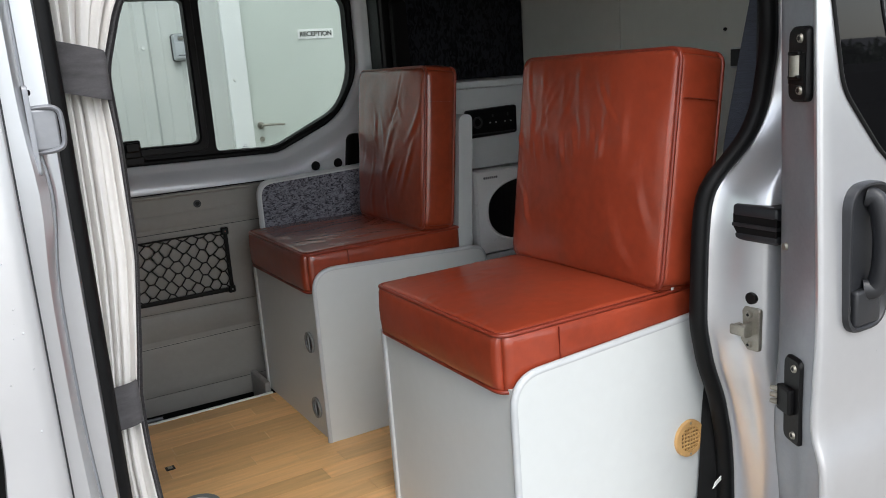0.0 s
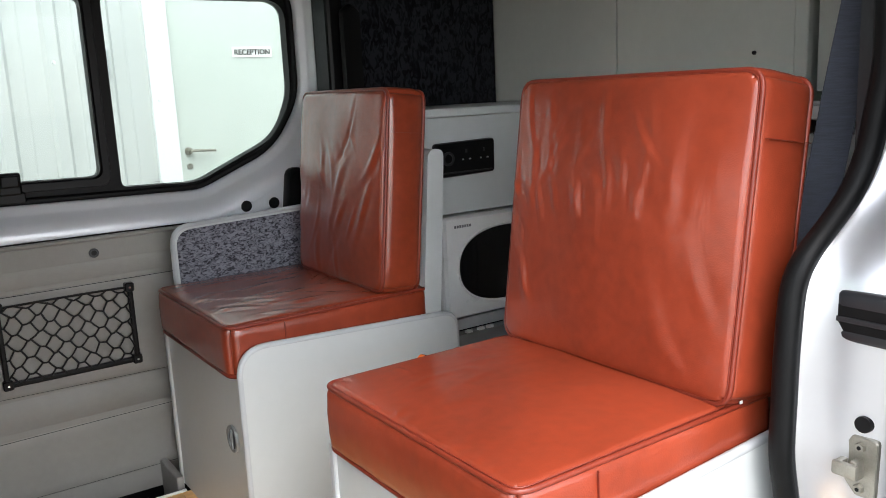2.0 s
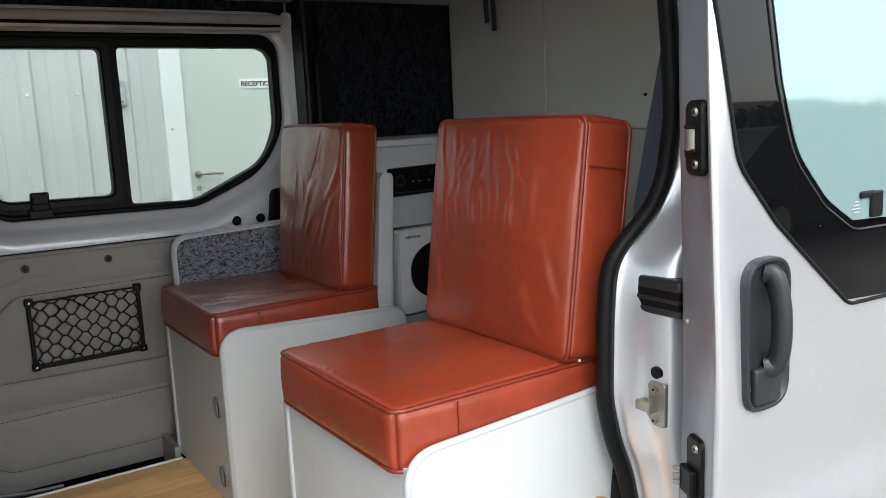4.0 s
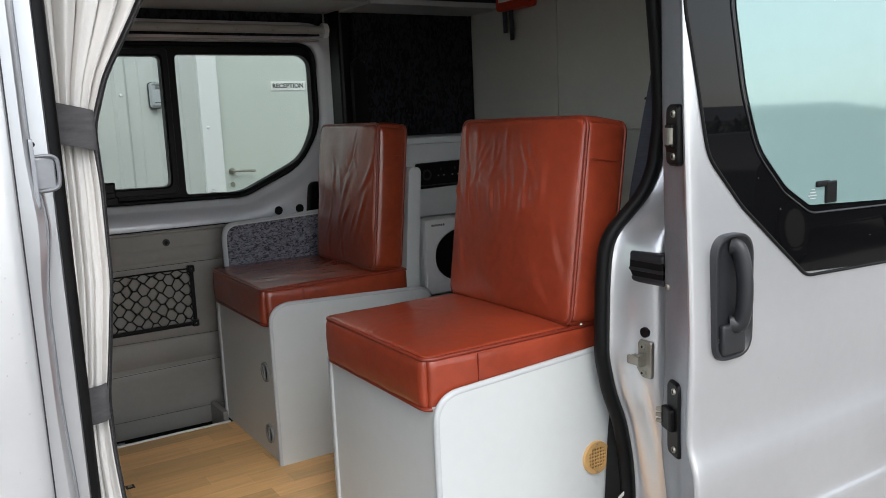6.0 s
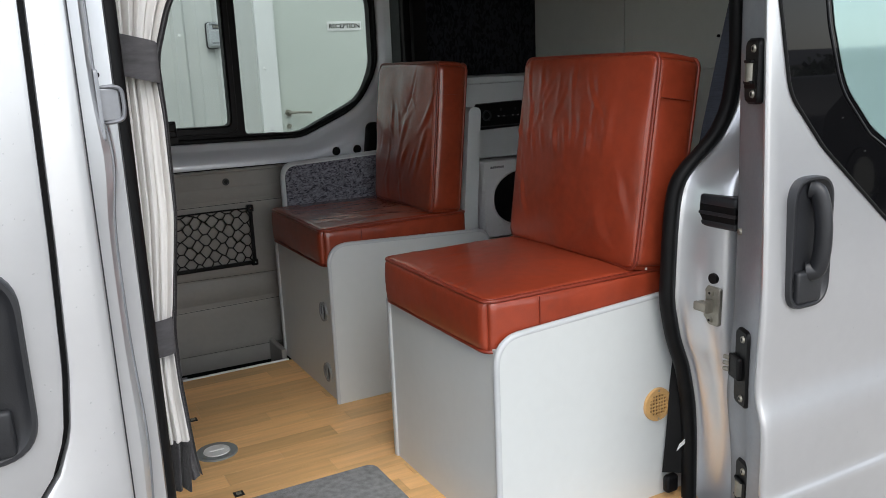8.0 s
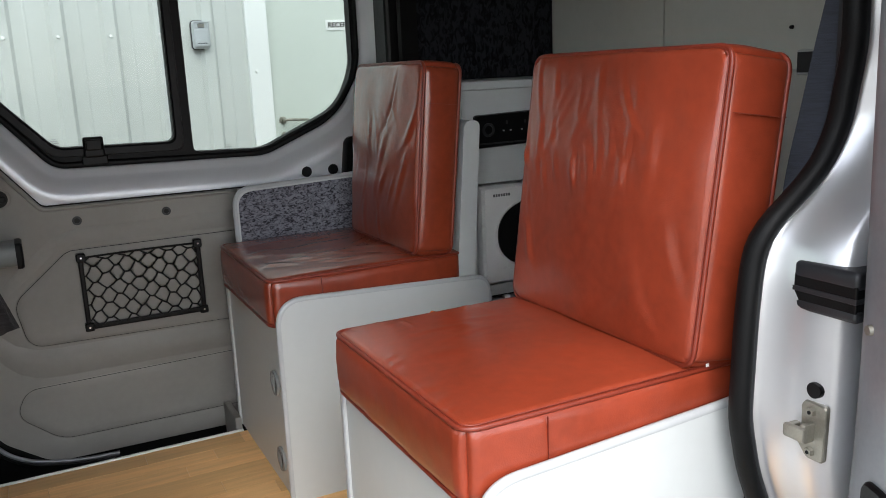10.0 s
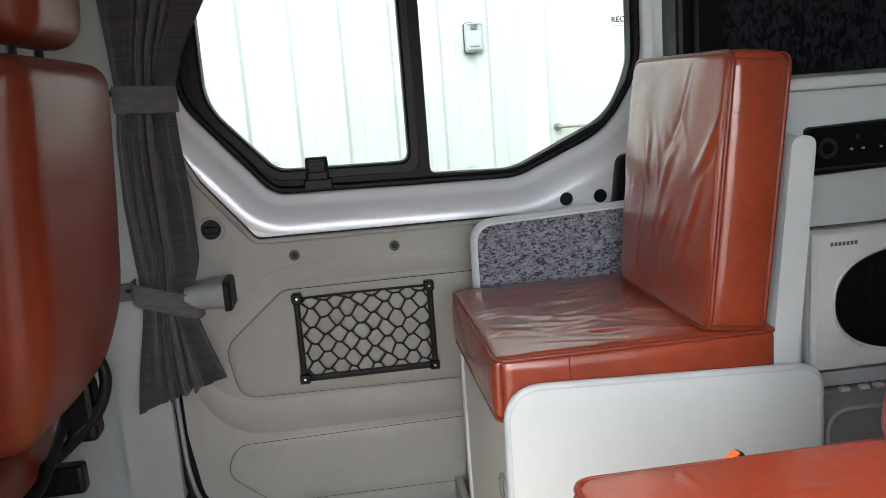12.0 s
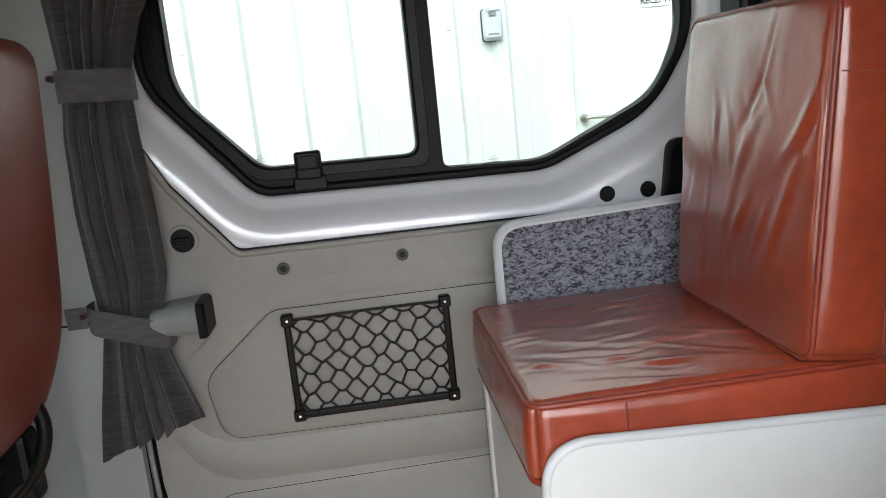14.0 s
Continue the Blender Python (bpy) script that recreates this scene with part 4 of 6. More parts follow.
def door_sheet(poly, off, thick):
    """A pane that follows the door's curve."""
    g = bmesh.new()
    zsorted = np.linspace(min(p[1] for p in poly), max(p[1] for p in poly), 40)
    rows = []
    for z in zsorted:
        xs = []
        k = len(poly)
        for i in range(k):
            (xa, za), (xb, zb) = poly[i - 1], poly[i]
            if (za - z) * (zb - z) <= 0 and abs(za - zb) > 1e-9:
                xs.append(xa + (z - za) / (zb - za) * (xb - xa))
        if len(xs) >= 2:
            rows.append([(x, door_y(z) - off, z) for x in np.linspace(min(xs), max(xs), 8)])
    loft(g, rows, closed=False)
    loft(g, [[(x, y + thick, z) for x, y, z in r] for r in rows], closed=False)
    return g


IN = [(0.481, 1.842), (0.485, 1.753), (0.513, 1.604), (0.552, 1.494), (0.634, 1.412), (0.718, 1.364), (1.48, 1.342), (1.48, 1.842)]
INR = [0.02, 0.2, 0.2, 0.15, 0.1, 0.08, 0.05, 0.05]
win_in = rounded(IN, INR, 8)
dwin = part("window", door_sheet(win_out, 0.0025, 0.002), BORDER, sd, "black bordered glass")
part("pane", door_sheet(win_in, 0.0045, 0.0015), TEAL, dwin, "teal tinted glass")
g = tube(bmesh.new(), on_door(win_out, 0.0012), 0.0035, 8, closed=True)
part("window_seal", g, RUBBER, dwin, smooth=60)
g = tube(bmesh.new(), on_door(rounded(grown(IN, 0.012), INR, 8), 0.0035), 0.0022, 6, closed=True)
part("inner_frame", g, CHARCOAL, dwin, smooth=60)
g = bmesh.new()
box(g, 0.760, 0.798, door_y(1.385) - 0.010, door_y(1.385) - 0.004, 1.368, 1.414, bevel=0.003)
box(g, 0.728, 0.775, door_y(1.385) - 0.009, door_y(1.385) - 0.004, 1.404, 1.416, bevel=0.003)
part("window_catch", g, BLACK, dwin)
for k, (dx, w) in enumerate(((0.010, 0.010), (0.004, 0.020), (0.0, 0.027), (0.006, 0.018))):
    part("printed_mark", B(0.704 + dx, 0.704 + dx + w, door_y(1.385) - 0.0062, door_y(1.385) - 0.005, 1.399 - 0.006 * k, 1.4008 - 0.006 * k), EDGING, dwin)
hd = pull_handle("sliding_door_handle", (0.464, door_y(1.15) - 0.004, 1.216), 0.110, 0.245, "charcoal plastic pull handle on the sliding door")


FACE_U, FACE_N = Vector((0.405, 0.914, 0)), Vector((-0.914, 0.405, 0))


def face_matrix(z):
    """A frame in the door's slanting shut face: x out of it, y across it towards the van, z up."""
    x = door_edge_x(z)
    o = Vector((x - 0.004, -0.008, z))
    return Matrix(((FACE_N.x, FACE_U.x, 0, o.x), (FACE_N.y, FACE_U.y, 0, o.y), (0, 0, 1, z), (0, 0, 0, 1)))


def on_face(name, g, mat, parent, m, label="", smooth=None):
    bmesh.ops.transform(g, matrix=m, verts=g.verts)
    return part(name, g, mat, parent, label, smooth)


def door_bracket(z0, z1, rolled):
    """Black hinge plate on the door's shut face with a metal roller or a latch across it."""
    zm, h = (z0 + z1) / 2, (z1 - z0) / 2
    m = face_matrix(zm)
    t = thing("door_bracket", "black hinge plate with screws on the sliding door's edge", "bracket", m.translation, "door edge brackets")
    y0, y1 = (-0.084, -0.030) if rolled == "roller" else (-0.080, -0.030)
    ym = (y0 + y1) / 2
    g = slab(bmesh.new(), [(-0.004, y, z) for y, z in rounded([(y0, -h), (y1, -h), (y1, h), (y0, h)], 0.015)], (0.013, 0, 0), 0.004)
    on_face("plate", g, BLACK, t, m, smooth=40)
    for z in (0.018 - h, h - 0.018):
        g = rod(bmesh.new(), (0.008, ym - 0.008, z), (0.0125, ym - 0.008, z), 0.0075, 0.006, 12)
        screw = on_face("screw", g, STEEL, t, m, "bright screw head", smooth=40)
        g = rod(bmesh.new(), (0.0124, ym - 0.008, z), (0.0130, ym - 0.008, z), 0.0035, None, 6)
        on_face("socket", g, BLACK, screw, m)
    if rolled == "roller":
        on_face("recess", B(0.008, 0.0105, y0 + 0.006, y1 - 0.002, -0.030, 0.018, bevel=0.002), RUBBER, t, m)
        g = rod(bmesh.new(), (0.006, ym + 0.004, -0.018), (0.006, ym + 0.004, 0.014), 0.0125, None, 18)
        on_face("roller", g, STEEL, t, m, "worn steel roller", smooth=40)
        for z in (-0.022, 0.014):
            on_face("knuckle", B(0.004, 0.016, ym - 0.012, ym + 0.018, z, z + 0.006, bevel=0.002), BLACK, t, m)
    else:
        on_face("latch_body", B(0.006, 0.020, ym - 0.010, y1 + 0.006, -0.024, 0.022, bevel=0.004), BLACK, t, m)
        for k in range(3):
            g = rod(bmesh.new(), (0.018, y1 + 0.002, -0.012 + 0.012 * k), (0.026, y1 + 0.012, -0.012 + 0.012 * k), 0.0055, 0.004, 10)
            on_face("pin", g, STEEL, t, m)
    return t


door_bracket(1.470, 1.584, "roller")
door_bracket(0.895, 1.050, "latch")
door_bracket(0.660, 0.775, "roller")
g = rod(bmesh.new(), (-0.002, -0.012, 0.0), (0.006, -0.012, 0.0), 0.0075, 0.006, 12)
on_face("screw", g, STEEL, sd, face_matrix(1.229), smooth=40)


# ---- seats ----
def pad_pose(x, y, z, lean):
    """A backrest's pose: its front faces the van's nose, leaning back by lean degrees."""
    s, c = math.sin(radians(lean)), math.cos(radians(lean))
    return Matrix(((s, 0, -c, x), (0, 1, 0, y), (c, 0, s, z), (0, 0, 0, 1)))


def cushion(name, label, size, m, crown, wrinkle, seed, cover, r=0.015, plan=0.030, seam_at=-0.50):
    """A boxed leather cushion with piping round both faces and a stitched seam on its side."""
    t = thing(name, label, "cushion")
    sx, sy, sz = (v / 2 for v in size)
    part("cover", cushion_mesh(bmesh.new(), size, r, crown, wrinkle, seed, plan=plan), cover, t, smooth=80)
    for sign, q in ((1, 0.0042), (-1, 0.0042)):
        z = sign * (sz - r * 0.22)
        line = rim(sx - r * 0.20, sy - r * 0.20, z, plan, 10)
        line = [(x + 0.0012 * noise.noise(Vector((x * 20, y * 20, seed))), y, zz + 0.0015 * noise.noise(Vector((x * 9, y * 9, seed + 3)))) for x, y, zz in line]
        dense = []
        for i in range(len(line)):
            a, b = Vector(line[i - 1]), Vector(line[i])
            n = max(1, int((b - a).length / 0.02))
            dense += [a.lerp(b, j / n) for j in range(n)]
        part("piping", tube(bmesh.new(), dense, q, 8, closed=True), PIPING, t, smooth=60)
    for dx, dz in ((0.0058, 0.0008),):
        line = rim(sx - max(dx, 0) - (0.0 if dx > 0 else -0.0002), sy - max(dx, 0) - (0.0 if dx > 0 else -0.0002), (sz + dz) if dx > 0 else sz + dz - 0.003, plan - max(dx, 0), 10)
        part("seam", tube(bmesh.new(), line, 0.0009, 6, closed=True), SEAM, t)
    xs = sx * seam_at
    part("side_seam", B(xs - 0.0006, xs + 0.0006, -sy - 0.0090, -sy - 0.0050, -sz * 0.86, sz * 0.86), SEAM, t)
    t.matrix_world = m
    return t


SEAT1, SEAT2, BACK1, BACK2 = (0.505, 0.492, 0.112), (0.505, 0.500, 0.112), (0.470, 0.495, 0.120), (0.467, 0.435, 0.102)
seat_w1 = folds(SEAT1, 3, [(9, (-0.10, 0.215), (0.13, 0.02), 70, 18, 0.020, 0.006, 0.0016), (7, (-0.235, 0.0), (0.01, 0.2), 15, 18, 0.018, 0.006, 0.0013), (8, (0.0, 0.0), (0.2, 0.2), 40, 60, 0.04, 0.012, 0.0010)])
seat_w2 = folds(SEAT2, 6, [(20, (-0.02, -0.13), (0.17, 0.09), -8, 14, 0.065, 0.0080, 0.0022), (14, (-0.10, 0.06), (0.12, 0.15), 12, 18, 0.055, 0.0085, 0.0018), (5, (0.06, 0.05), (0.05, 0.08), 55, 14, 0.050, 0.008, 0.0034), (8, (-0.22, 0.0), (0.02, 0.2), 10, 15, 0.022, 0.007, 0.0020)], 0.0015)
back_w1 = folds(BACK1, 4, [(24, (0.10, 0.08), (0.10, 0.16), 6, 12, 0.048, 0.0078, 0.0019), (10, (-0.02, 0.19), (0.12, 0.04), 24, 18, 0.036, 0.008, 0.0026), (12, (-0.05, 0.0), (0.15, 0.2), 30, 50, 0.045, 0.014, 0.0016)], 0.003)
back_w2 = folds(BACK2, 9, [(7, (0.02, -0.10), (0.12, 0.08), -28, 10, 0.060, 0.008, 0.0042), (9, (0.10, 0.03), (0.08, 0.12), 10, 16, 0.045, 0.008, 0.0026), (6, (-0.10, 0.08), (0.10, 0.10), -15, 20, 0.050, 0.010, 0.0020)], 0.004)
cushion("seat_cushion", "terracotta leather seat cushion on the near seat box", SEAT1, Matrix.Translation((0.240, 0.489, 1.044)), 0.012, seat_w1, 3.1, LEATHER)
cushion("seat_cushion", "creased terracotta leather seat cushion on the far seat box", SEAT2, Matrix.Translation((0.238, 1.410, 1.044)), 0.012, seat_w2, 8.4, LEATHER_WORN)
cushion("back_cushion", "terracotta leather back cushion leaning upright on the near seat", BACK1, pad_pose(0.4530, 0.478, 1.329, 7.8), 0.021, back_w1, 5.7, LEATHER, seam_at=0.60)
cushion("back_cushion", "creased shiny leather back cushion upright on the far seat", BACK2, pad_pose(0.4255, 1.366, 1.335, 5.7), 0.020, back_w2, 12.2, LEATHER_WORN, seam_at=0.58)


def seat_box(label, y0, y1, rear, top0, top1, at):
    """A seat box: front and far panels, a taller rounded near side panel with edging, and a top board."""
    t = thing("seat_box", label, "seat box", at, "seat boxes")
    prof = rounded([(0.0, FLOOR), (0.0, top0), (rear, top1), (rear, FLOOR)], [0, 0.062, 0.045, 0], 10)
    side = part("side_panel", prism(bmesh.new(), at_y(prof, y0), (0, 0.015, 0)), LAMINATE, t)
    lip = [p for p in prof]
    part("edging", tube(bmesh.new(), [(x, y0 + 0.0075, z) for x, z in lip], 0.0080, 10), EDGING, side, smooth=60)
    part("front_panel", B(0.004, 0.018, y0 + 0.016, y1 - 0.012, FLOOR, 0.998), LAMINATE, t)
    part("far_panel", B(0.0, rear, y1 - 0.0115, y1, FLOOR, 0.990), LAMINATE, t)
    part("corner_strip", B(-0.003, 0.010, y1 - 0.011, y1 + 0.002, FLOOR + 0.001, 0.992, bevel=0.002), EDGING, t)
    part("top_board", B(0.019, rear - 0.01, y0 + 0.016, y1 - 0.012, 0.974, 0.986), LAMINATE, t)
    part("rear_panel", B(rear - 0.02, rear - 0.006, y0 + 0.016, y1 - 0.012, FLOOR, 0.97), LAMINATE, t)
    return t


box1 = seat_box("pale grey seat box with a round wooden vent", 0.219, 0.742, 0.565, 1.022, 1.049, (0.28, 0.49, FLOOR))
box2 = seat_box("pale grey seat box with two round push latches", 1.136, 1.672, 0.549, 1.054, 1.031, (0.28, 1.41, FLOOR))
for z in (0.832, 0.634):
    lt = part("push_latch", ring(bmesh.new(), (0.004, 1.232, z), (-1, 0, 0), 0.031, 0.024, 0.006, 28), LATCHGREY, box2, "grey round recessed latch", smooth=40)
    g = bmesh.new()
    rod(g, (0.004, 1.232, z), (0.0015, 1.232, z), 0.025, None, 24)
    part("latch_cup", g, CHARCOAL, lt)
    part("latch_bar", B(-0.004, 0.001, 1.228, 1.236, z - 0.022, z + 0.022, bevel=0.0015), LATCHGREY, lt)
vent = part("air_vent", ring(bmesh.new(), (0.420, 0.219, 0.789), (0, -1, 0), 0.0395, 0.028, 0.007, 32), PINE, box1, "round turned wood air vent", smooth=40)
g = bmesh.new()
rod(g, (0.420, 0.219, 0.789), (0.420, 0.2175, 0.789), 0.029, None, 24)
part("vent_back", g, BLACK, vent)
g = bmesh.new()
for k in range(-3, 4):
    d = k * 0.0082
    h = math.sqrt(max(0.0295 ** 2 - d * d, 0))
    box(g, 0.420 + d - 0.0014, 0.420 + d + 0.0014, 0.2135, 0.2170, 0.789 - h, 0.789 + h)
    box(g, 0.420 - h, 0.420 + h, 0.2125, 0.2145, 0.789 + d - 0.0014, 0.789 + d + 0.0014)
part("vent_grid", g, PINE, vent)
for dx, dz in ((0, 0.0335), (0, -0.0335)):
    g = bmesh.new()
    rod(g, (0.420 + dx, 0.2135, 0.789 + dz), (0.420 + dx, 0.2115, 0.789 + dz), 0.003, None, 8)
    part("screw", g, STEEL, vent)


def back_board(label, y0, y1):
    prof = rounded([(0.470, 0.99), (0.520, 0.99), (0.552, 1.425), (0.508, 1.425)], [0, 0, 0.022, 0.022], 6)
    return tagged(part("back_board", prism(bmesh.new(), at_y(prof, y0), (0, y1 - y0, 0)), LAMINATE), label, "back board")


back_board("pale grey board propping the far back cushion", 1.165, 1.58)
back_board("pale grey board propping the near back cushion", 0.26, 0.71)

arm = thing("arm_panel", "rounded arm panel covered in flecked blue-grey cloth", "arm panel", (0.25, 1.685, 0.99))
prof = [(0.048, 0.99), (0.048, 1.243), (0.56, 1.262), (0.56, 0.99)]
prof_r = rounded(prof, [0, 0.05, 0.01, 0], 8)
part("board", prism(bmesh.new(), at_y(prof_r, 1.678), (0, 0.014, 0)), LAMINATE, arm)
part("edging", tube(bmesh.new(), [(x, 1.685, z) for x, z in prof_r], 0.0078, 10), EDGING, arm, "pale grey edging", smooth=60)
part("cloth", prism(bmesh.new(), at_y(rounded(grown(prof, -0.008), [0, 0.045, 0.01, 0], 8), 1.6775), (0, -0.0025, 0)), ARMCLOTH, arm, "flecked blue-grey cloth")

bk = thing("belt_buckle", "black seat belt buckle with an orange release button", "belt buckle", (0.2, 0.757, 0.90))
mtx = Matrix.Translation((0.190, 0.760, 1.064)) @ Matrix.Scale(0.62, 4) @ Euler((radians(-10), radians(60), 0)).to_matrix().to_4x4()
g = B(-0.024, 0.024, -0.014, 0.014, -0.060, 0.052, bevel=0.007, seg=3)
bmesh.ops.transform(g, matrix=mtx, verts=g.verts)
part("case", g, BLACK, bk, smooth=40)
g = B(-0.0265, 0.012, -0.0105, 0.0105, -0.030, 0.046, bevel=0.003)
bmesh.ops.transform(g, matrix=mtx, verts=g.verts)
part("button", g, ORANGE, bk, "orange release button")
part("stalk", tube(bmesh.new(), curve_points([(0.165, 0.756, 1.064), (0.130, 0.752, 1.0), (0.120, 0.747, 0.92)], 5), 0.007, 8), BLACK, bk)

# ---- storage net on the far door trim ----
net = thing("storage_net", "black elastic storage net in a plastic frame", "storage net", (-0.207, 1.785, 0.885))
NX0, NX1, NZ0, NZ1, NY = -0.366, -0.047, 0.889, 1.094, 1.7785
for name, a in (("side_bar", (NX0 - 0.004, NX0 + 0.009, NZ0, NZ1)), ("side_bar", (NX1 - 0.009, NX1 + 0.004, NZ0, NZ1)), ("bottom_bar", (NX0 + 0.010, NX1 - 0.010, NZ0 - 0.004, NZ0 + 0.010))):
    part(name, B(a[0], a[1], NY - 0.004, NY + 0.0105, a[2], a[3], bevel=0.0035), BLACK, net)
g = bmesh.new()
for i, (cx, cz) in enumerate(((NX0 + 0.004, NZ1 - 0.004), (NX1 - 0.004, NZ1 - 0.004), (NX0 + 0.004, NZ0 + 0.004), (NX1 - 0.004, NZ0 + 0.004))):
    part("corner", slab(bmesh.new(), at_y(rounded([(cx - 0.012, cz - 0.012), (cx + 0.012, cz - 0.012), (cx + 0.012, cz + 0.012), (cx - 0.012, cz + 0.012)], 0.006), NY + 0.010), (0, -0.018, 0), 0.003), BLACK, net)
    g2 = bmesh.new()
    rod(g2, (cx, NY - 0.008, cz), (cx, NY - 0.0095, cz), 0.0028, None, 8)
    part("screw", g2, CHROME, net)
g.free()
rng = random.Random(4)
nodes, links = {}, set()
PX_, PZ_, FLAT_ = 0.0286, 0.0425, 0.0062
for c in range(-1, 13):
    for r in range(-1, 7):
        cx, cz = NX0 + 0.006 + c * PX_, NZ0 + 0.002 + (r + (0.5 if c % 2 else 0)) * PZ_
        far_ = PX_ - FLAT_
        hexa = [(cx + far_, cz), (cx + FLAT_, cz + PZ_ / 2), (cx - FLAT_, cz + PZ_ / 2), (cx - far_, cz), (cx - FLAT_, cz - PZ_ / 2), (cx + FLAT_, cz - PZ_ / 2)]
        keys = [(round(a * 2000), round(b * 2000)) for a, b in hexa]
        for k, p in zip(keys, hexa):
            if not any((k[0] + i, k[1] + j) in nodes for i in (-1, 0, 1) for j in (-1, 0, 1)):
                nodes[k] = (p[0] + rng.uniform(-0.0032, 0.0032), p[1] + rng.uniform(-0.0032, 0.0032))
        fixed = [next((k[0] + i, k[1] + j) for i in (0, -1, 1) for j in (0, -1, 1) if (k[0] + i, k[1] + j) in nodes) for k in keys]
        for a, b in zip(fixed, fixed[1:] + fixed[:1]):
            links.add(tuple(sorted((a, b))))
g = bmesh.new()


def clamp_net(p):
    return (max(NX0 + 0.004, min(NX1 - 0.004, p[0])), max(NZ0 + 0.004, min(NZ1 - 0.004, p[1])))


for a, b in sorted(links):
    p, q = clamp_net(nodes[a]), clamp_net(nodes[b])
    if math.dist(p, q) < 0.006 or (p[0] == q[0] and p[0] in (NX0 + 0.004, NX1 - 0.004)) or (p[1] == q[1] and p[1] in (NZ0 + 0.004, NZ1 - 0.004)):
        continue
    mid = ((p[0] + q[0]) / 2 + rng.uniform(-0.001, 0.001), (p[1] + q[1]) / 2 + rng.uniform(-0.0015, 0.0005))
    tube(g, [(p[0], NY - 0.002, p[1]), (mid[0], NY - 0.003, mid[1]), (q[0], NY - 0.002, q[1])], 0.0023, 6)
for p in nodes.values():
    if NX0 + 0.008 < p[0] < NX1 - 0.008 and NZ0 + 0.008 < p[1] < NZ1 - 0.008:
        bmesh.ops.create_icosphere(g, subdivisions=1, radius=0.0034, matrix=Matrix.Translation((p[0], NY - 0.002, p[1])))
part("netting", g, BLACK, net)
part("top_cord", tube(bmesh.new(), [(x, NY - 0.003, NZ1 - 0.004 - 0.002 * math.sin(9 * x)) for x in np.linspace(NX0, NX1, 14)], 0.003, 8), BLACK, net)

# ---- kitchen ----
kit = thing("kitchen_unit", "pale grey kitchen unit with a niche for the microwave", "kitchen unit", (0.84, 1.5, FLOOR))
part("fascia", B(0.556, 1.120, 1.270, 1.285, 1.248, 1.493), LAMINATE, kit)
part("stile", B(0.556, 0.592, 1.270, 1.285, FLOOR, 1.2475), LAMINATE, kit)
part("stile", B(1.085, 1.120, 1.270, 1.285, FLOOR, 1.2475), LAMINATE, kit)
part("end_panel", B(0.540, 0.555, 1.272, 1.682, FLOOR, 1.493), LAMINATE, kit)
part("niche_back", B(0.593, 1.084, 1.66, 1.68, 0.94, 1.247), LAMINATE, kit)
part("niche_shelf", B(0.593, 1.084, 1.258, 1.66, 0.940, 0.968), EDGING, kit)
part("niche_top", B(0.593, 1.084, 1.286, 1.66, 1.2485, 1.260), LAMINATE, kit)
low = part("lower_door", slab(bmesh.new(), at_y(rounded([(0.598, FLOOR + 0.02), (1.08, FLOOR + 0.02), (1.08, 0.925), (0.598, 0.925)], 0.02), 1.29), (0, -0.022, 0), 0.006), PILLAR, kit, "grey moulded cupboard door", smooth=30)
part("recess_rim", tube(bmesh.new(), at_y(rounded([(0.645, FLOOR + 0.07), (1.03, FLOOR + 0.07), (1.03, 0.885), (0.645, 0.885)], 0.05, 8), 1.268), 0.005, 8, closed=True), EDGING, low, smooth=60)
for x in (0.66, 0.70, 0.73):
    part("catch", B(x, x + 0.020, 1.250, 1.262, 0.928, 0.936, bevel=0.002), WHITE, kit)
g = bmesh.new()
rod(g, (0.612, 1.256, 0.955), (0.612, 1.250, 0.955), 0.009, None, 12)
part("knob", g, CHROME, kit)
top = tagged(part("worktop", B(0.535, 1.128, 1.255, 1.684, 1.494, 1.516, bevel=0.005), LAMINATE), "pale grey worktop with a rounded front edge", "worktop")
sock = thing("socket_panel", "black double mains socket panel with a dark round outlet", "socket", (0.69, 1.268, 1.34))
part("plate", slab(bmesh.new(), at_y(rounded([(0.588, 1.342), (0.778, 1.347), (0.780, 1.434), (0.590, 1.429)], 0.010), 1.2695), (0, -0.014, 0), 0.005), BLACK, sock, smooth=35)
part("rib", B(0.600, 0.768, 1.2535, 1.257, 1.352, 1.356), CHARCOAL, sock)
part("outlet", ring(bmesh.new(), (0.628, 1.2555, 1.390), (0, -1, 0), 0.018, 0.012, 0.004, 20), CHARCOAL, sock)
for cx in (0.685, 0.742):
    for dx in (-0.011, 0.011):
        part("pin_shutter", B(cx + dx - 0.0028, cx + dx + 0.0028, 1.2545, 1.257, 1.384, 1.3875), EDGING, sock)
    part("earth_slot", B(cx - 0.003, cx + 0.003, 1.2545, 1.257, 1.402, 1.411), CHARCOAL, sock)

mw = thing("microwave", "white microwave oven with a black oval window", "microwave", (0.84, 1.45, 0.968))
part("case", B(0.599, 1.078, 1.262, 1.640, 0.972, 1.240, bevel=0.006), WHITE, mw)
part("foot", B(0.62, 0.65, 1.29, 1.32, 0.9685, 0.9722), BLACK, mw)
dr = part("door", slab(bmesh.new(), at_y(rounded([(0.600, 0.974), (0.975, 0.974), (0.975, 1.239), (0.600, 1.239)], 0.012), 1.262), (0, -0.014, 0), 0.008), WHITE, mw, smooth=35)


def oval(cx, cz, a, b, y, n=48):
    return [(cx + a * math.copysign(abs(math.cos(q)) ** 0.86, math.cos(q)), y, cz + b * math.copysign(abs(math.sin(q)) ** 0.86, math.sin(q))) for q in (2 * math.pi * i / n for i in range(n))]


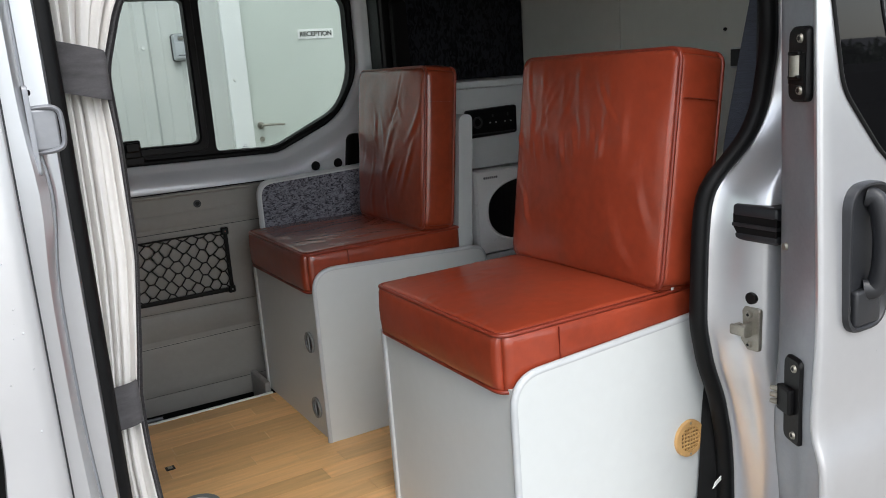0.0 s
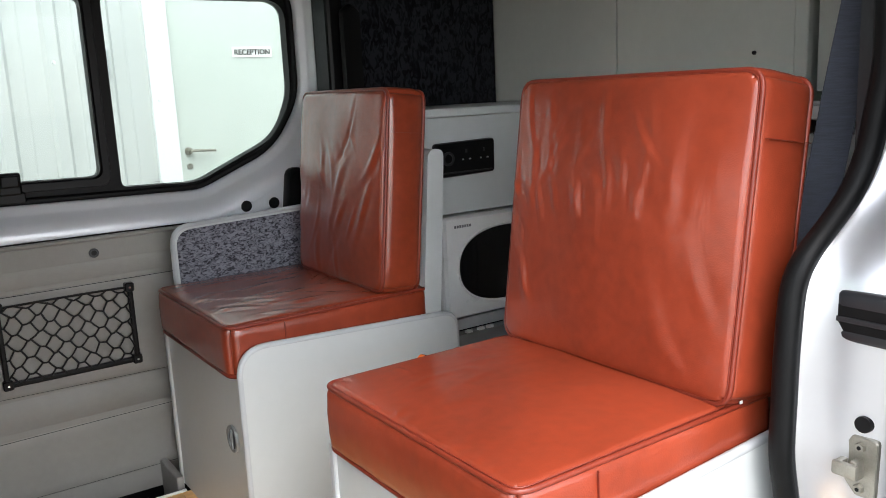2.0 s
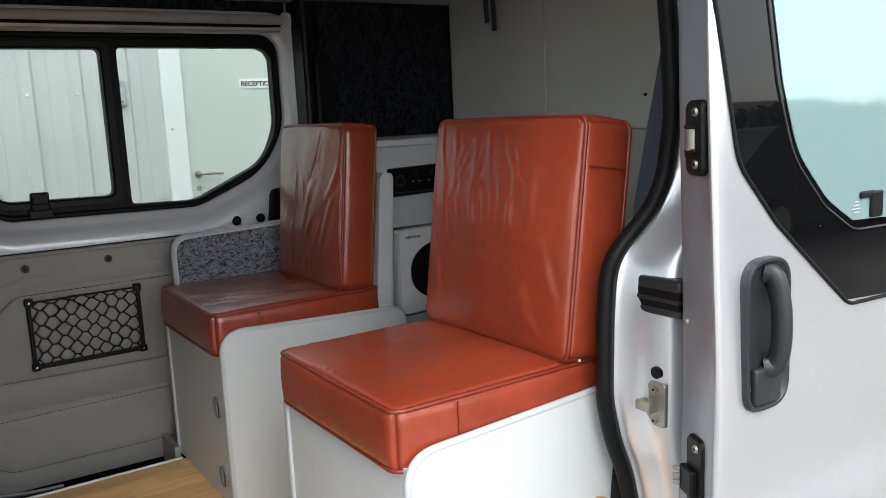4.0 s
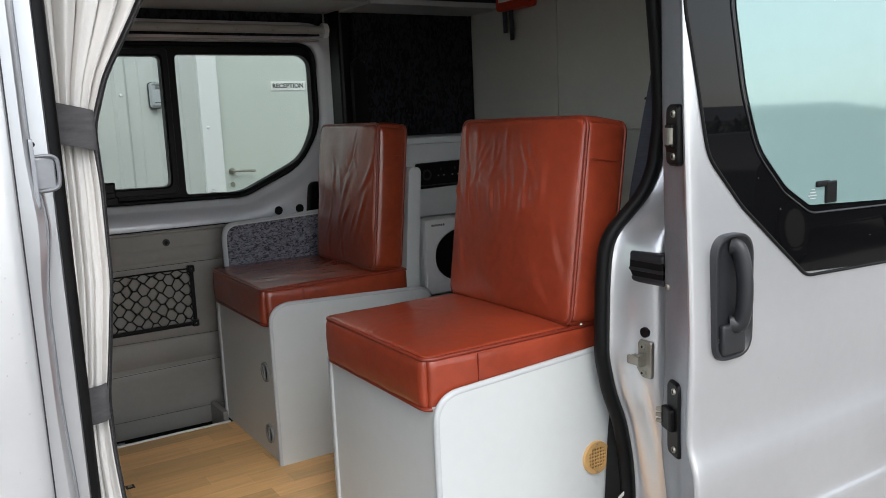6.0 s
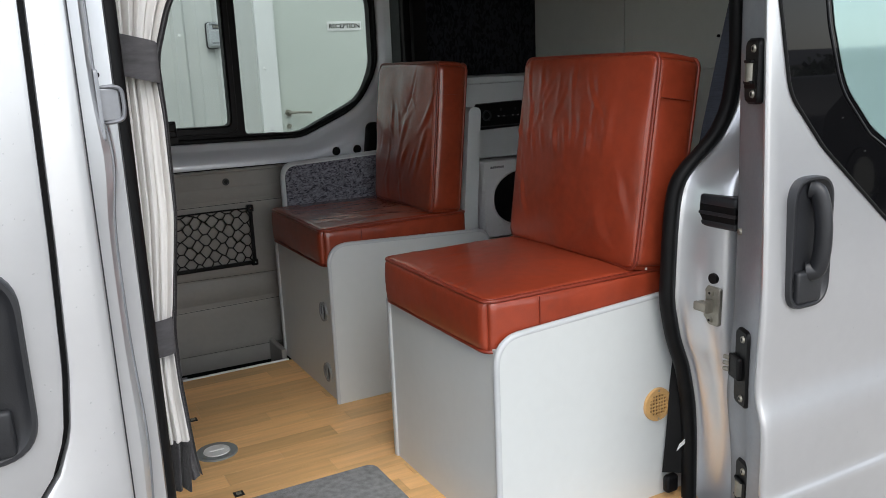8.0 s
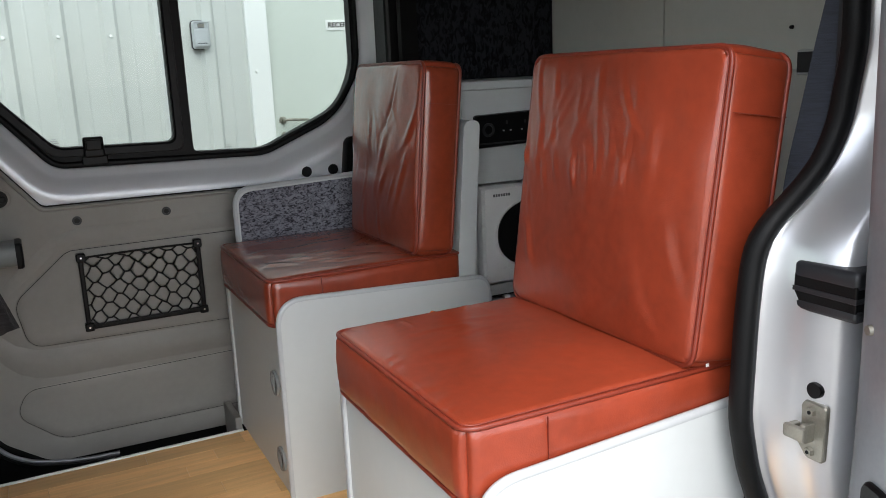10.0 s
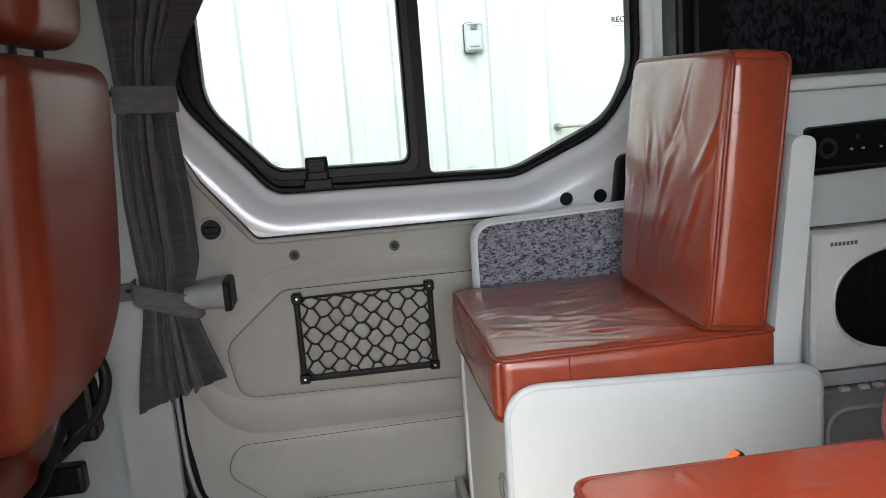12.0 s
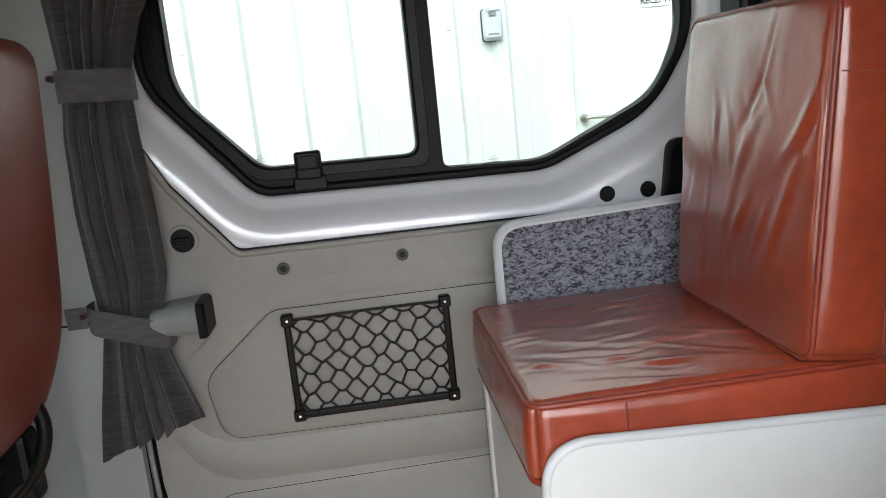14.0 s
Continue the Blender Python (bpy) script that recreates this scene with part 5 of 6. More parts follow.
part("window", loft(bmesh.new(), [oval(0.805, 1.104, 0.163, 0.100, 1.250), oval(0.805, 1.104, 0.160, 0.098, 1.2455), oval(0.805, 1.104, 0.10, 0.06, 1.2440)], caps=True), OVEN_GLASS, dr, "black oval glass", smooth=40)
part("window_rim", loft(bmesh.new(), [oval(0.805, 1.104, 0.168, 0.106, 1.2485), oval(0.805, 1.104, 0.166, 0.104, 1.2455), oval(0.805, 1.104, 0.162, 0.0995, 1.2475)]), WHITE, dr, smooth=50)
for k in range(7):
    part("printed_bar", B(0.632 + k * 0.0078, 0.6372 + k * 0.0078, 1.2470, 1.2480, 1.2125, 1.2195), GREYBAR, dr)

# ---- tall cabinet across the rear, low rear unit ----
tall = thing("tall_cabinet", "drab grey tall cabinet with two plain doors", "cabinet", (1.4, 1.15, FLOOR))
part("body", B(1.146, 1.75, 0.63, 1.798, FLOOR, 2.355), PANEL, tall)
part("door", B(1.130, 1.145, 1.160, 1.683, 1.517, 2.35, bevel=0.002), PANEL, tall)
part("door", B(1.130, 1.145, 0.636, 1.155, 1.517, 2.35, bevel=0.002), PANEL, tall)
part("lower_front", B(1.130, 1.145, 0.636, 1.683, FLOOR, 1.512), PANEL, tall)
g = bmesh.new()
rod(g, (1.130, 0.734, 1.611), (1.124, 0.734, 1.611), 0.005, 0.004, 10)
part("screw", g, BLACK, tall)
part("edge_strip", B(1.122, 1.145, 0.600, 0.632, FLOOR, 2.35, bevel=0.004), PANEL, tall)
rear_low = thing("rear_unit", "pale grey low unit behind the near seat", "cabinet", (1.3, 0.38, FLOOR))
part("panel", B(1.160, 1.75, 0.195, 0.598, 1.52, 2.355), PANEL, rear_low)
part("worktop", B(1.080, 1.159, 0.195, 0.598, 1.462, 1.492, bevel=0.004), WHITE, rear_low)
part("worktop_return", B(1.080, 1.1215, 0.5985, 0.640, 1.462, 1.492, bevel=0.004), WHITE, rear_low)
part("trim", B(1.085, 1.159, 0.195, 0.598, 1.4925, 1.500), EDGING, rear_low)
part("front", B(1.115, 1.75, 0.195, 0.598, FLOOR, 1.43), LAMINATE, rear_low)
sw = thing("switch_box", "small smoky grey switch box on the cabinet", "switch", (1.12, 0.672, 1.505))
part("box", B(1.105, 1.1295, 0.648, 0.698, 1.505, 1.560, bevel=0.004), EDGING, sw)
part("cover", B(1.101, 1.105, 0.653, 0.693, 1.510, 1.555, bevel=0.001), CHARCOAL, sw)

fb = thing("fire_blanket", "red fire blanket case with a white label and black pull tapes", "fire blanket", (1.11, 1.355, 1.985))
part("case", B(1.078, 1.129, 1.255, 1.450, 1.962, 2.25, bevel=0.012, seg=3), RED, fb)
part("label", B(1.0765, 1.0785, 1.285, 1.425, 1.992, 2.14), PAPER, fb)
for k in range(5):
    part("printed_bar", B(1.0752, 1.0762, 1.295 + 0.006 * (k % 2), 1.415 - 0.01 * (k % 3), 2.020 + 0.02 * k, 2.028 + 0.02 * k), INK, fb)
for y, dz in ((1.425, 0.10), (1.385, 0.13)):
    pts = curve_points([(1.105, y, 2.00), (1.100, y - 0.004, 1.95), (1.104, y - 0.002, 1.90), (1.110, y + 0.006, 1.985 - dz - 0.0)], 5)
    g = loft(bmesh.new(), [[(p.x, p.y - 0.012, p.z), (p.x, p.y + 0.012, p.z), (p.x + 0.002, p.y + 0.012, p.z), (p.x + 0.002, p.y - 0.012, p.z)] for p in pts], caps=True)
    part("pull_tape", g, BELT, fb)


# ---- overhead lockers and blind rail ----
def locker(x0, x1, label, z0):
    t = thing("overhead_locker", label, "locker", ((x0 + x1) / 2, 1.62, z0), "overhead lockers")
    part("bottom", B(x0, x1, 1.470, 1.802, z0, z0 + 0.016), LAMINATE, t)
    part("door", B(x0 + 0.002, x1 - 0.002, 1.456, 1.470, z0 + 0.020, 2.355, bevel=0.002), CHARCOAL if x0 > 0 else PANEL, t)
    part("edge_strip", B(x0, x1, 1.452, 1.4695, z0 - 0.002, z0 + 0.018, bevel=0.003), EDGING, t)
    part("side", B(x1 - 0.012, x1 - 0.001, 1.471, 1.802, z0 + 0.017, 2.355), LAMINATE, t)
    return t


locker(-0.60, 0.548, "grey overhead locker above the far window", 1.985)
locker(0.552, 1.118, "dark overhead locker above the worktop", 1.978)
bl = thing("blind_rail", "beige roller blind rail with a round end cap", "blind", (0, 1.75, 1.9))
part("rail", tube(bmesh.new(), [(-0.62, 1.755, 1.920), (0.505, 1.755, 1.920)], 0.0155, 16, flat=0.85), BEIGE, bl, smooth=50)
part("lower_rail", B(-0.62, 0.50, 1.780, 1.800, 1.882, 1.889, bevel=0.002), BEIGE, bl)
g = bmesh.new()
rod(g, (0.503, 1.755, 1.918), (0.522, 1.755, 1.918), 0.027, 0.026, 24)
part("end_cap", g, WHITE, bl, smooth=40)
g = bmesh.new()
tube(g, [(0.512, 1.755, 1.94), (0.512, 1.757, 1.985)], 0.004, 8)
part("hanger", g, STEEL, bl)
for x in np.linspace(-0.5, 0.44, 8):
    g = bmesh.new()
    rod(g, (x, 1.739, 1.914), (x, 1.736, 1.914), 0.003, None, 8)
    part("rivet", g, STEEL, bl)


# ---- curtains ----
def drape(name, rows, y, folds, amp, mat, parent, label="", seed=0.0, thick=0.002, u0=0.0, u1=1.0, cols=90, yaw=0.0, hem=0.0, gather=0.0):
    """A hanging cloth: rows of (height, left, right, fold depth), smoothed between; folds run down it."""
    zs_ = [r[0] for r in rows][::-1]
    L, R, A = ([r[i] for r in rows][::-1] for i in (1, 2, 3))
    hi, lo = zs_[-1], zs_[0]
    loops = []
    n = int((hi - lo) / 0.012)
    for i in range(n + 1):
        z = hi - (hi - lo) * i / n
        soft = [np.mean([np.interp(z + d, zs_, c) for d in (-0.012, 0, 0.012)]) for c in (L, R, A)]
        l, r, a = soft
        row = []
        for j in range(cols + 1):
            u = u0 + (u1 - u0) * j / cols
            ph = 2 * math.pi * folds * (u + 0.05 * noise.noise(Vector((u * 3, z * 1.6, seed)))) + seed
            dep = a * amp * (math.sin(ph) + 0.35 * math.sin(2.3 * ph + z * 3))
            if gather:
                mid = 0.46 + 0.06 * math.sin(z * 5 + seed)
                side = 1 / (1 + math.exp(-(abs(u - mid) - 0.17) / 0.02))
                dep = dep * (1 - side) - gather * side * a * (0.7 + 0.5 * math.sin(9 * u + 4 * z)) - 0.0018 * math.sin(26 * u + 7 * z) * side * a
            x = l + (r - l) * u + (0.06 if gather else 0.3) * a * amp * math.cos(ph)
            sag = 0.012 * noise.noise(Vector((u * 2, z * 3, seed + 5)))
            row.append((x, y + dep + sag + yaw * (u - 0.5), z + hem * u * (max(0.0, 1 - (z - lo) / 0.25)) ** 1.5))
        loops.append(row)
    g = loft(bmesh.new(), loops, closed=False)
    back = loft(g, [[(x, yy + thick, z) for x, yy, z in row] for row in loops], closed=False)
    return part(name, g, mat, parent, label, smooth=70)


def band(name, z, l, r, y, h, depth, tilt, parent):
    """A tie that goes round a gathered curtain."""
    ring_ = rounded([(l, y - depth), (r, y - depth), (r, y + depth), (l, y + depth)], depth * 0.8, 6)
    loops = []
    for k, dz in ((1.0, -h / 2), (1.03, -h / 2 + 0.003), (1.03, h / 2 - 0.003), (1.0, h / 2)):
        cx = (l + r) / 2
        loops.append([(cx + (a - cx) * k, b + 0.002 * math.sin(30 * a + dz * 80), z + dz + tilt * (a - cx)) for a, b in ring_])
    return part(name, loft(bmesh.new(), loops, wrap=False), TIE, parent, "grey cloth tie", smooth=50)


near = thing("curtain", "white lined curtain tied back twice with grey cloth bands", "curtain", (-0.62, 0.2, 0.93))
rows_n = [(2.05, -0.68, -0.40, 0.9), (1.90, -0.67, -0.445, 1.0), (1.76, -0.655, -0.512, 0.8), (1.66, -0.645, -0.568, 0.55), (1.585, -0.642, -0.592, 0.35), (1.50, -0.645, -0.588, 0.6), (1.35, -0.648, -0.590, 0.7), (1.22, -0.652, -0.606, 0.5), (1.165, -0.655, -0.614, 0.35), (1.08, -0.66, -0.613, 0.55), (0.985, -0.662, -0.606, 0.6)]
drape("lining", rows_n, 0.205, 5, 0.020, CURTAIN_WHITE, near, "white lining", 1.3, u1=0.94)
drape("hem", [(0.988, -0.662, -0.607, 0.6), (0.93, -0.664, -0.612, 0.7), (0.90, -0.664, -0.614, 0.7)], 0.205, 2.5, 0.016, CURTAIN_GREY, near, "grey hem", 1.3)
edge_rows = [(z, r - 0.006, r + 0.012, a) for z, l, r, a in rows_n] + [(0.94, -0.612, -0.590, 0.8), (0.905, -0.606, -0.584, 0.8)]
drape("edge", edge_rows, 0.222, 1.2, 0.012, CURTAIN_GREY, near, "grey outer cloth", 2.1, cols=24)
band("tie", 1.588, -0.650, -0.588, 0.208, 0.060, 0.026, -0.25, near)
band("tie", 1.165, -0.662, -0.611, 0.206, 0.058, 0.022, 0.1, near)

farc = thing("curtain", "dark grey slub curtain tied back twice with cloth bands", "curtain", (-0.65, 1.75, 0.86))
rows_f = [(2.05, -0.74, -0.38, 1.0), (1.90, -0.71, -0.425, 1.0), (1.77, -0.695, -0.475, 0.9), (1.67, -0.692, -0.535, 0.7), (1.57, -0.690, -0.570, 0.4), (1.48, -0.702, -0.566, 0.8), (1.35, -0.706, -0.556, 0.9), (1.22, -0.700, -0.556, 0.7), (1.13, -0.694, -0.586, 0.35), (1.05, -0.708, -0.570, 0.7), (0.96, -0.725, -0.548, 0.9), (0.868, -0.737, -0.530, 1.0)]
drape("cloth", rows_f, 1.742, 8, 0.034, CURTAIN_GREY, farc, "", 4.2, yaw=-0.01, hem=0.07, cols=170, gather=0.022)
band("tie", 1.568, -0.694, -0.566, 1.742, 0.056, 0.034, -0.05, farc)
tb = band("tie", 1.130, -0.712, -0.570, 1.742, 0.052, 0.036, -0.32, farc)
part("tie_tail", B(-0.745, -0.708, 1.706, 1.710, 1.140, 1.180, bevel=0.002), TIE, farc)
for x, z, yy in ((-0.712, 1.165, 1.702), (-0.694, 1.585, 1.704)):
    g = bmesh.new()
    rod(g, (x, yy + 0.004, z), (x, yy - 0.006, z), 0.0075, 0.005, 14)
    part("stud", g, CHROME, farc, "chrome stud", smooth=50)


tagged(part("sewn_tag", B(0.398, 0.404, 0.2385, 0.2395, 1.102, 1.107), PAPER), "tiny white sewn tag under the back cushion", "tag")

# ---- seat belts ----
def webbing(bm, pts, w, across):
    pts = curve_points(pts, 6)
    a = Vector(across).normalized() * w / 2
    t = Vector(across).cross(Vector((0, 0, 1))).normalized() * 0.0012
    return loft(bm, [[p - a - t, p + a - t, p + a + t, p - a + t] for p in pts], caps=True)


belt = thing("seat_belt", "dark blue-black woven seat belt hanging by the pillar", "seat belt", (0.6, 0.23, 1.0))
part("webbing", webbing(bmesh.new(), [(0.722, 0.218, 2.05), (0.677, 0.230, 1.75), (0.627, 0.244, 1.50), (0.592, 0.250, 1.30), (0.580, 0.225, 1.05)], 0.053, (0.66, -0.75, 0)), BELT, belt)
part("lower_webbing", webbing(bmesh.new(), [(0.505, 0.200, 1.02), (0.478, 0.200, 0.86), (0.462, 0.195, 0.72), (0.452, 0.195, 0.62)], 0.050, (0.8, -0.6, 0)), RUBBER, belt)
part("anchor", B(0.426, 0.462, 0.184, 0.205, 0.575, 0.618, bevel=0.009, seg=3), BLACK, belt)
part("label", slab(bmesh.new(), at_y([(0.438, 0.688), (0.476, 0.708), (0.476, 0.716), (0.446, 0.702)], 0.172), (0, -0.0015, 0)), PAPER, belt, "white sewn label")
g = bmesh.new()
tube(g, [(0.585, 0.215, 1.345), (0.545, 0.200, 1.352)], 0.007, 8)
part("guide", g, BLACK, belt)

# ---- driver seat ----
ds = thing("driver_seat", "terracotta leather driver seat with headrest, seen from behind", "car seat", (-0.85, 1.33, 0.53))


def driver_part(name, size, m, r, crown, seed, mat=CAB_LEATHER_SHADED, label=""):
    g = cushion_mesh(bmesh.new(), size, r, crown, lambda *a: 0.0, seed, 22, 22, 10)
    bmesh.ops.transform(g, matrix=m, verts=g.verts)
    return part(name, g, mat, ds, label, smooth=80)


tilt = Matrix.Translation((-0.750, 1.315, 1.343)) @ Euler((0, radians(5), 0)).to_matrix().to_4x4()
g = cushion_mesh(bmesh.new(), (0.16, 0.47, 0.60), 0.042, 0.0, lambda *a: 0.0, 1.0, 10, 24, 26)
for v in g.verts:
    low_ = max(0.0, -v.co.z - 0.08) / 0.22
    v.co.x -= 0.05 * low_ ** 2
    v.co.y *= 1 - 0.10 * low_ ** 2
    v.co.x += 0.012 * (1 - (v.co.y / 0.235) ** 2) if v.co.x > 0 else 0
bmesh.ops.transform(g, matrix=tilt, verts=g.verts)
part("backrest", g, CAB_LEATHER_SHADED, ds, smooth=80)
for sy in (-0.213, 0.213):
    line = [tilt @ Vector((0.073 - 0.05 * (max(0.0, -z - 0.08) / 0.22) ** 2, sy * (1 - 0.10 * (max(0.0, -z - 0.08) / 0.22) ** 2), z)) for z in np.linspace(-0.27, 0.25, 20)]
    part("seam", tube(bmesh.new(), line, 0.0022, 6), THREAD, ds)
g = cushion_mesh(bmesh.new(), (0.11, 0.27, 0.20), 0.045, 0.0, lambda *a: 0.0, 2.0, 10, 18, 14)
bmesh.ops.transform(g, matrix=Matrix.Translation((-0.702, 1.315, 1.757)) @ Euler((0, radians(4), 0)).to_matrix().to_4x4(), verts=g.verts)
part("headrest", g, CAB_LEATHER_SHADED, ds, smooth=80)
for y in (1.255, 1.375):
    g = bmesh.new()
    tube(g, [(-0.717, y, 1.60), (-0.708, y, 1.70)], 0.008, 10)
    part("headrest_post", g, BLACK, ds)
driver_part("seat_pad", (0.50, 0.48, 0.14), Matrix.Translation((-1.10, 1.315, 0.95)) @ Euler((0, radians(6), 0)).to_matrix().to_4x4(), 0.04, 0.01, 6.1)
part("pedestal", B(-1.22, -0.86, 1.12, 1.52, 0.53, 0.80, bevel=0.02), BLACK, ds)
part("rail", B(-1.25, -0.80, 1.10, 1.14, 0.80, 0.86, bevel=0.008), BLACK, ds)
part("rail", B(-1.25, -0.80, 1.50, 1.54, 0.80, 0.86, bevel=0.008), BLACK, ds)
part("side_cover", slab(bmesh.new(), at_y(rounded([(-1.2, 0.86), (-0.80, 0.84), (-0.76, 1.0), (-0.82, 1.10), (-1.0, 1.0)], 0.04), 1.07), (0, -0.03, 0), 0.008), BLACK, ds, smooth=40)
g = bmesh.new()
tube(g, curve_points([(-0.80, 1.03, 0.90), (-0.775, 1.02, 1.04), (-0.80, 1.02, 1.13), (-0.88, 1.03, 1.15)], 6), 0.014, 10)
part("grab_bar", g, BLACK, ds, smooth=60)
g = bmesh.new()
tube(g, curve_points([(-0.735, 1.46, 1.12), (-0.715, 1.46, 1.05), (-0.75, 1.45, 0.97), (-0.86, 1.43, 0.88)], 6), 0.012, 8)
tube(g, curve_points([(-0.77, 1.40, 1.02), (-0.80, 1.30, 0.92), (-0.83, 1.20, 0.90)], 6), 0.010, 8)
part("recline_frame", g, BLACK, ds, smooth=60)
part("hinge_cover", B(-0.80, -0.74, 1.44, 1.50, 0.93, 1.05, bevel=0.012), BLACK, ds)

# ---- small things on the floor ----
fd = thing("floor_socket", "round grey floor socket with a pale screw lid", "floor fitting", (-0.405, 1.022, FLOOR))
part("flange", ring(bmesh.new(), (-0.405, 1.022, FLOOR), (0, 0, 1), 0.056, 0.036, 0.005, 40), LATCHGREY, fd, smooth=40)
g = bmesh.new()
rod(g, (-0.405, 1.022, FLOOR), (-0.405, 1.022, FLOOR + 0.007), 0.037, 0.034, 36)
part("lid", g, WHITE, fd, smooth=40)
part("grip", B(-0.425, -0.385, 1.018, 1.026, FLOOR + 0.007, FLOOR + 0.010, bevel=0.001), WHITE, fd)
for q in range(4):
    g = bmesh.new()
    a = q * math.pi / 2 + 0.6
    rod(g, (-0.405 + 0.046 * math.cos(a), 1.022 + 0.046 * math.sin(a), FLOOR + 0.004), (-0.405 + 0.046 * math.cos(a), 1.022 + 0.046 * math.sin(a), FLOOR + 0.006), 0.004, None, 8)
    part("screw", g, STEEL, fd)
for y in (1.276, 0.765):
    fs = thing("floor_catch", "small dark square catch let into the floor", "floor fitting", (-0.414, y, FLOOR), "floor catches")
    part("plate", B(-0.426, -0.402, y - 0.012, y + 0.012, FLOOR, FLOOR + 0.002), BLACK, fs)
    part("tongue", B(-0.420, -0.408, y - 0.006, y + 0.006, FLOOR + 0.002, FLOOR + 0.004), STEEL, fs)
mat = thing("door_mat", "grey ribbed carpet mat with pale lettering", "mat", (-0.33, 0.45, FLOOR))
part("carpet", slab(bmesh.new(), at_z(rounded([(-0.60, 0.20), (-0.075, 0.20), (-0.075, 0.715), (-0.60, 0.715)], 0.03), FLOOR), (0, 0, 0.010), 0.004), MAT_CARPET, mat)
for k in range(7):
    part("printed_bar", B(-0.50 + k * 0.055, -0.462 + k * 0.055, 0.43, 0.53, FLOOR + 0.0102, FLOOR + 0.0112), MAT_PALE, mat)

# ---- rain drops on the front door ----
rng = random.Random(11)
g = bmesh.new()
for k in range(110):
    x = -0.785 - abs(rng.gauss(0, 0.06)) if rng.random() < 0.75 else -0.76 + rng.random() * 0.03
    z = rng.uniform(1.05, 1.75)
    if abs(x - interp(z, GAP)) < 0.009:
        continue
    r = rng.uniform(0.0005, 0.0012)
    bmesh.ops.create_icosphere(g, subdivisions=1, radius=r, matrix=Matrix.Translation((x, skin_y(z) - r * 0.1, z)) @ Matrix.Diagonal((1, 0.5, rng.uniform(1, 1.5), 1)))
for k in range(50):
    x, z = rng.uniform(0.45, 1.3), rng.uniform(0.75, 1.85)
    r = rng.uniform(0.0006, 0.0012)
    if (x - 0.464) ** 2 + ((z - 1.19) * 0.5) ** 2 > 0.005:
        bmesh.ops.create_icosphere(g, subdivisions=1, radius=r, matrix=Matrix.Translation((x, door_y(z, x) - 0.004 - r * 0.1, z)) @ Matrix.Diagonal((1, 0.5, 1.2, 1)))
tagged(part("rain_drops", g, DROP, smooth=60), "scattered rain drops on the silver paint", "rain drops", kind="stuff")

# ---- yard behind the camera: hedge, house, parked car ----
rng = random.Random(5)
g = bmesh.new()
for k in range(9000):
    x = rng.uniform(3, 34)
    h = 1.75 + 0.35 * noise.noise(Vector((x * 0.35, 0, 3))) + 0.25 * noise.noise(Vector((x * 1.7, 0, 8)))
    z = h * rng.random() ** 0.7
    y = -10.2 + rng.uniform(-0.7, 0.7)
    s = rng.uniform(0.07, 0.19)
    m = Matrix.Translation((x, y, max(z, 0.1))) @ Euler((rng.uniform(0, 3), rng.uniform(0, 3), rng.uniform(0, 3))).to_matrix().to_4x4()
    vs = [g.verts.new(m @ Vector(p)) for p in ((-s, 0, 0), (0, s * 0.5, 0.02), (s, 0, 0), (0, -s * 0.5, 0.02))]
    g.faces.new(vs)
tagged(part("hedge", g, LEAF), "dense dark green hedge along the yard", "hedge", kind="stuff")
house = thing("house", "long rendered house with a slate roof and chimney", "house", (84, -66, 0))
part("wall", B(62, 108, -74, -60, 0, 2.6), RENDERED, house)
g = loft(bmesh.new(), [[(61.5, -59.5, 2.6), (61.5, -67, 4.5), (61.5, -74.5, 2.6)], [(108.5, -59.5, 2.6), (108.5, -67, 4.5), (108.5, -74.5, 2.6)]], caps=True)
part("roof", g, ROOF, house)
part("chimney", B(60.2, 63.6, -63.5, -61, 0, 5.0), RENDERED, house)
for x in (66, 72, 80, 90):
    part("window", B(x, x + 1.8, -60.0, -59.95, 1.0, 2.2), CAR_GLASS, house)


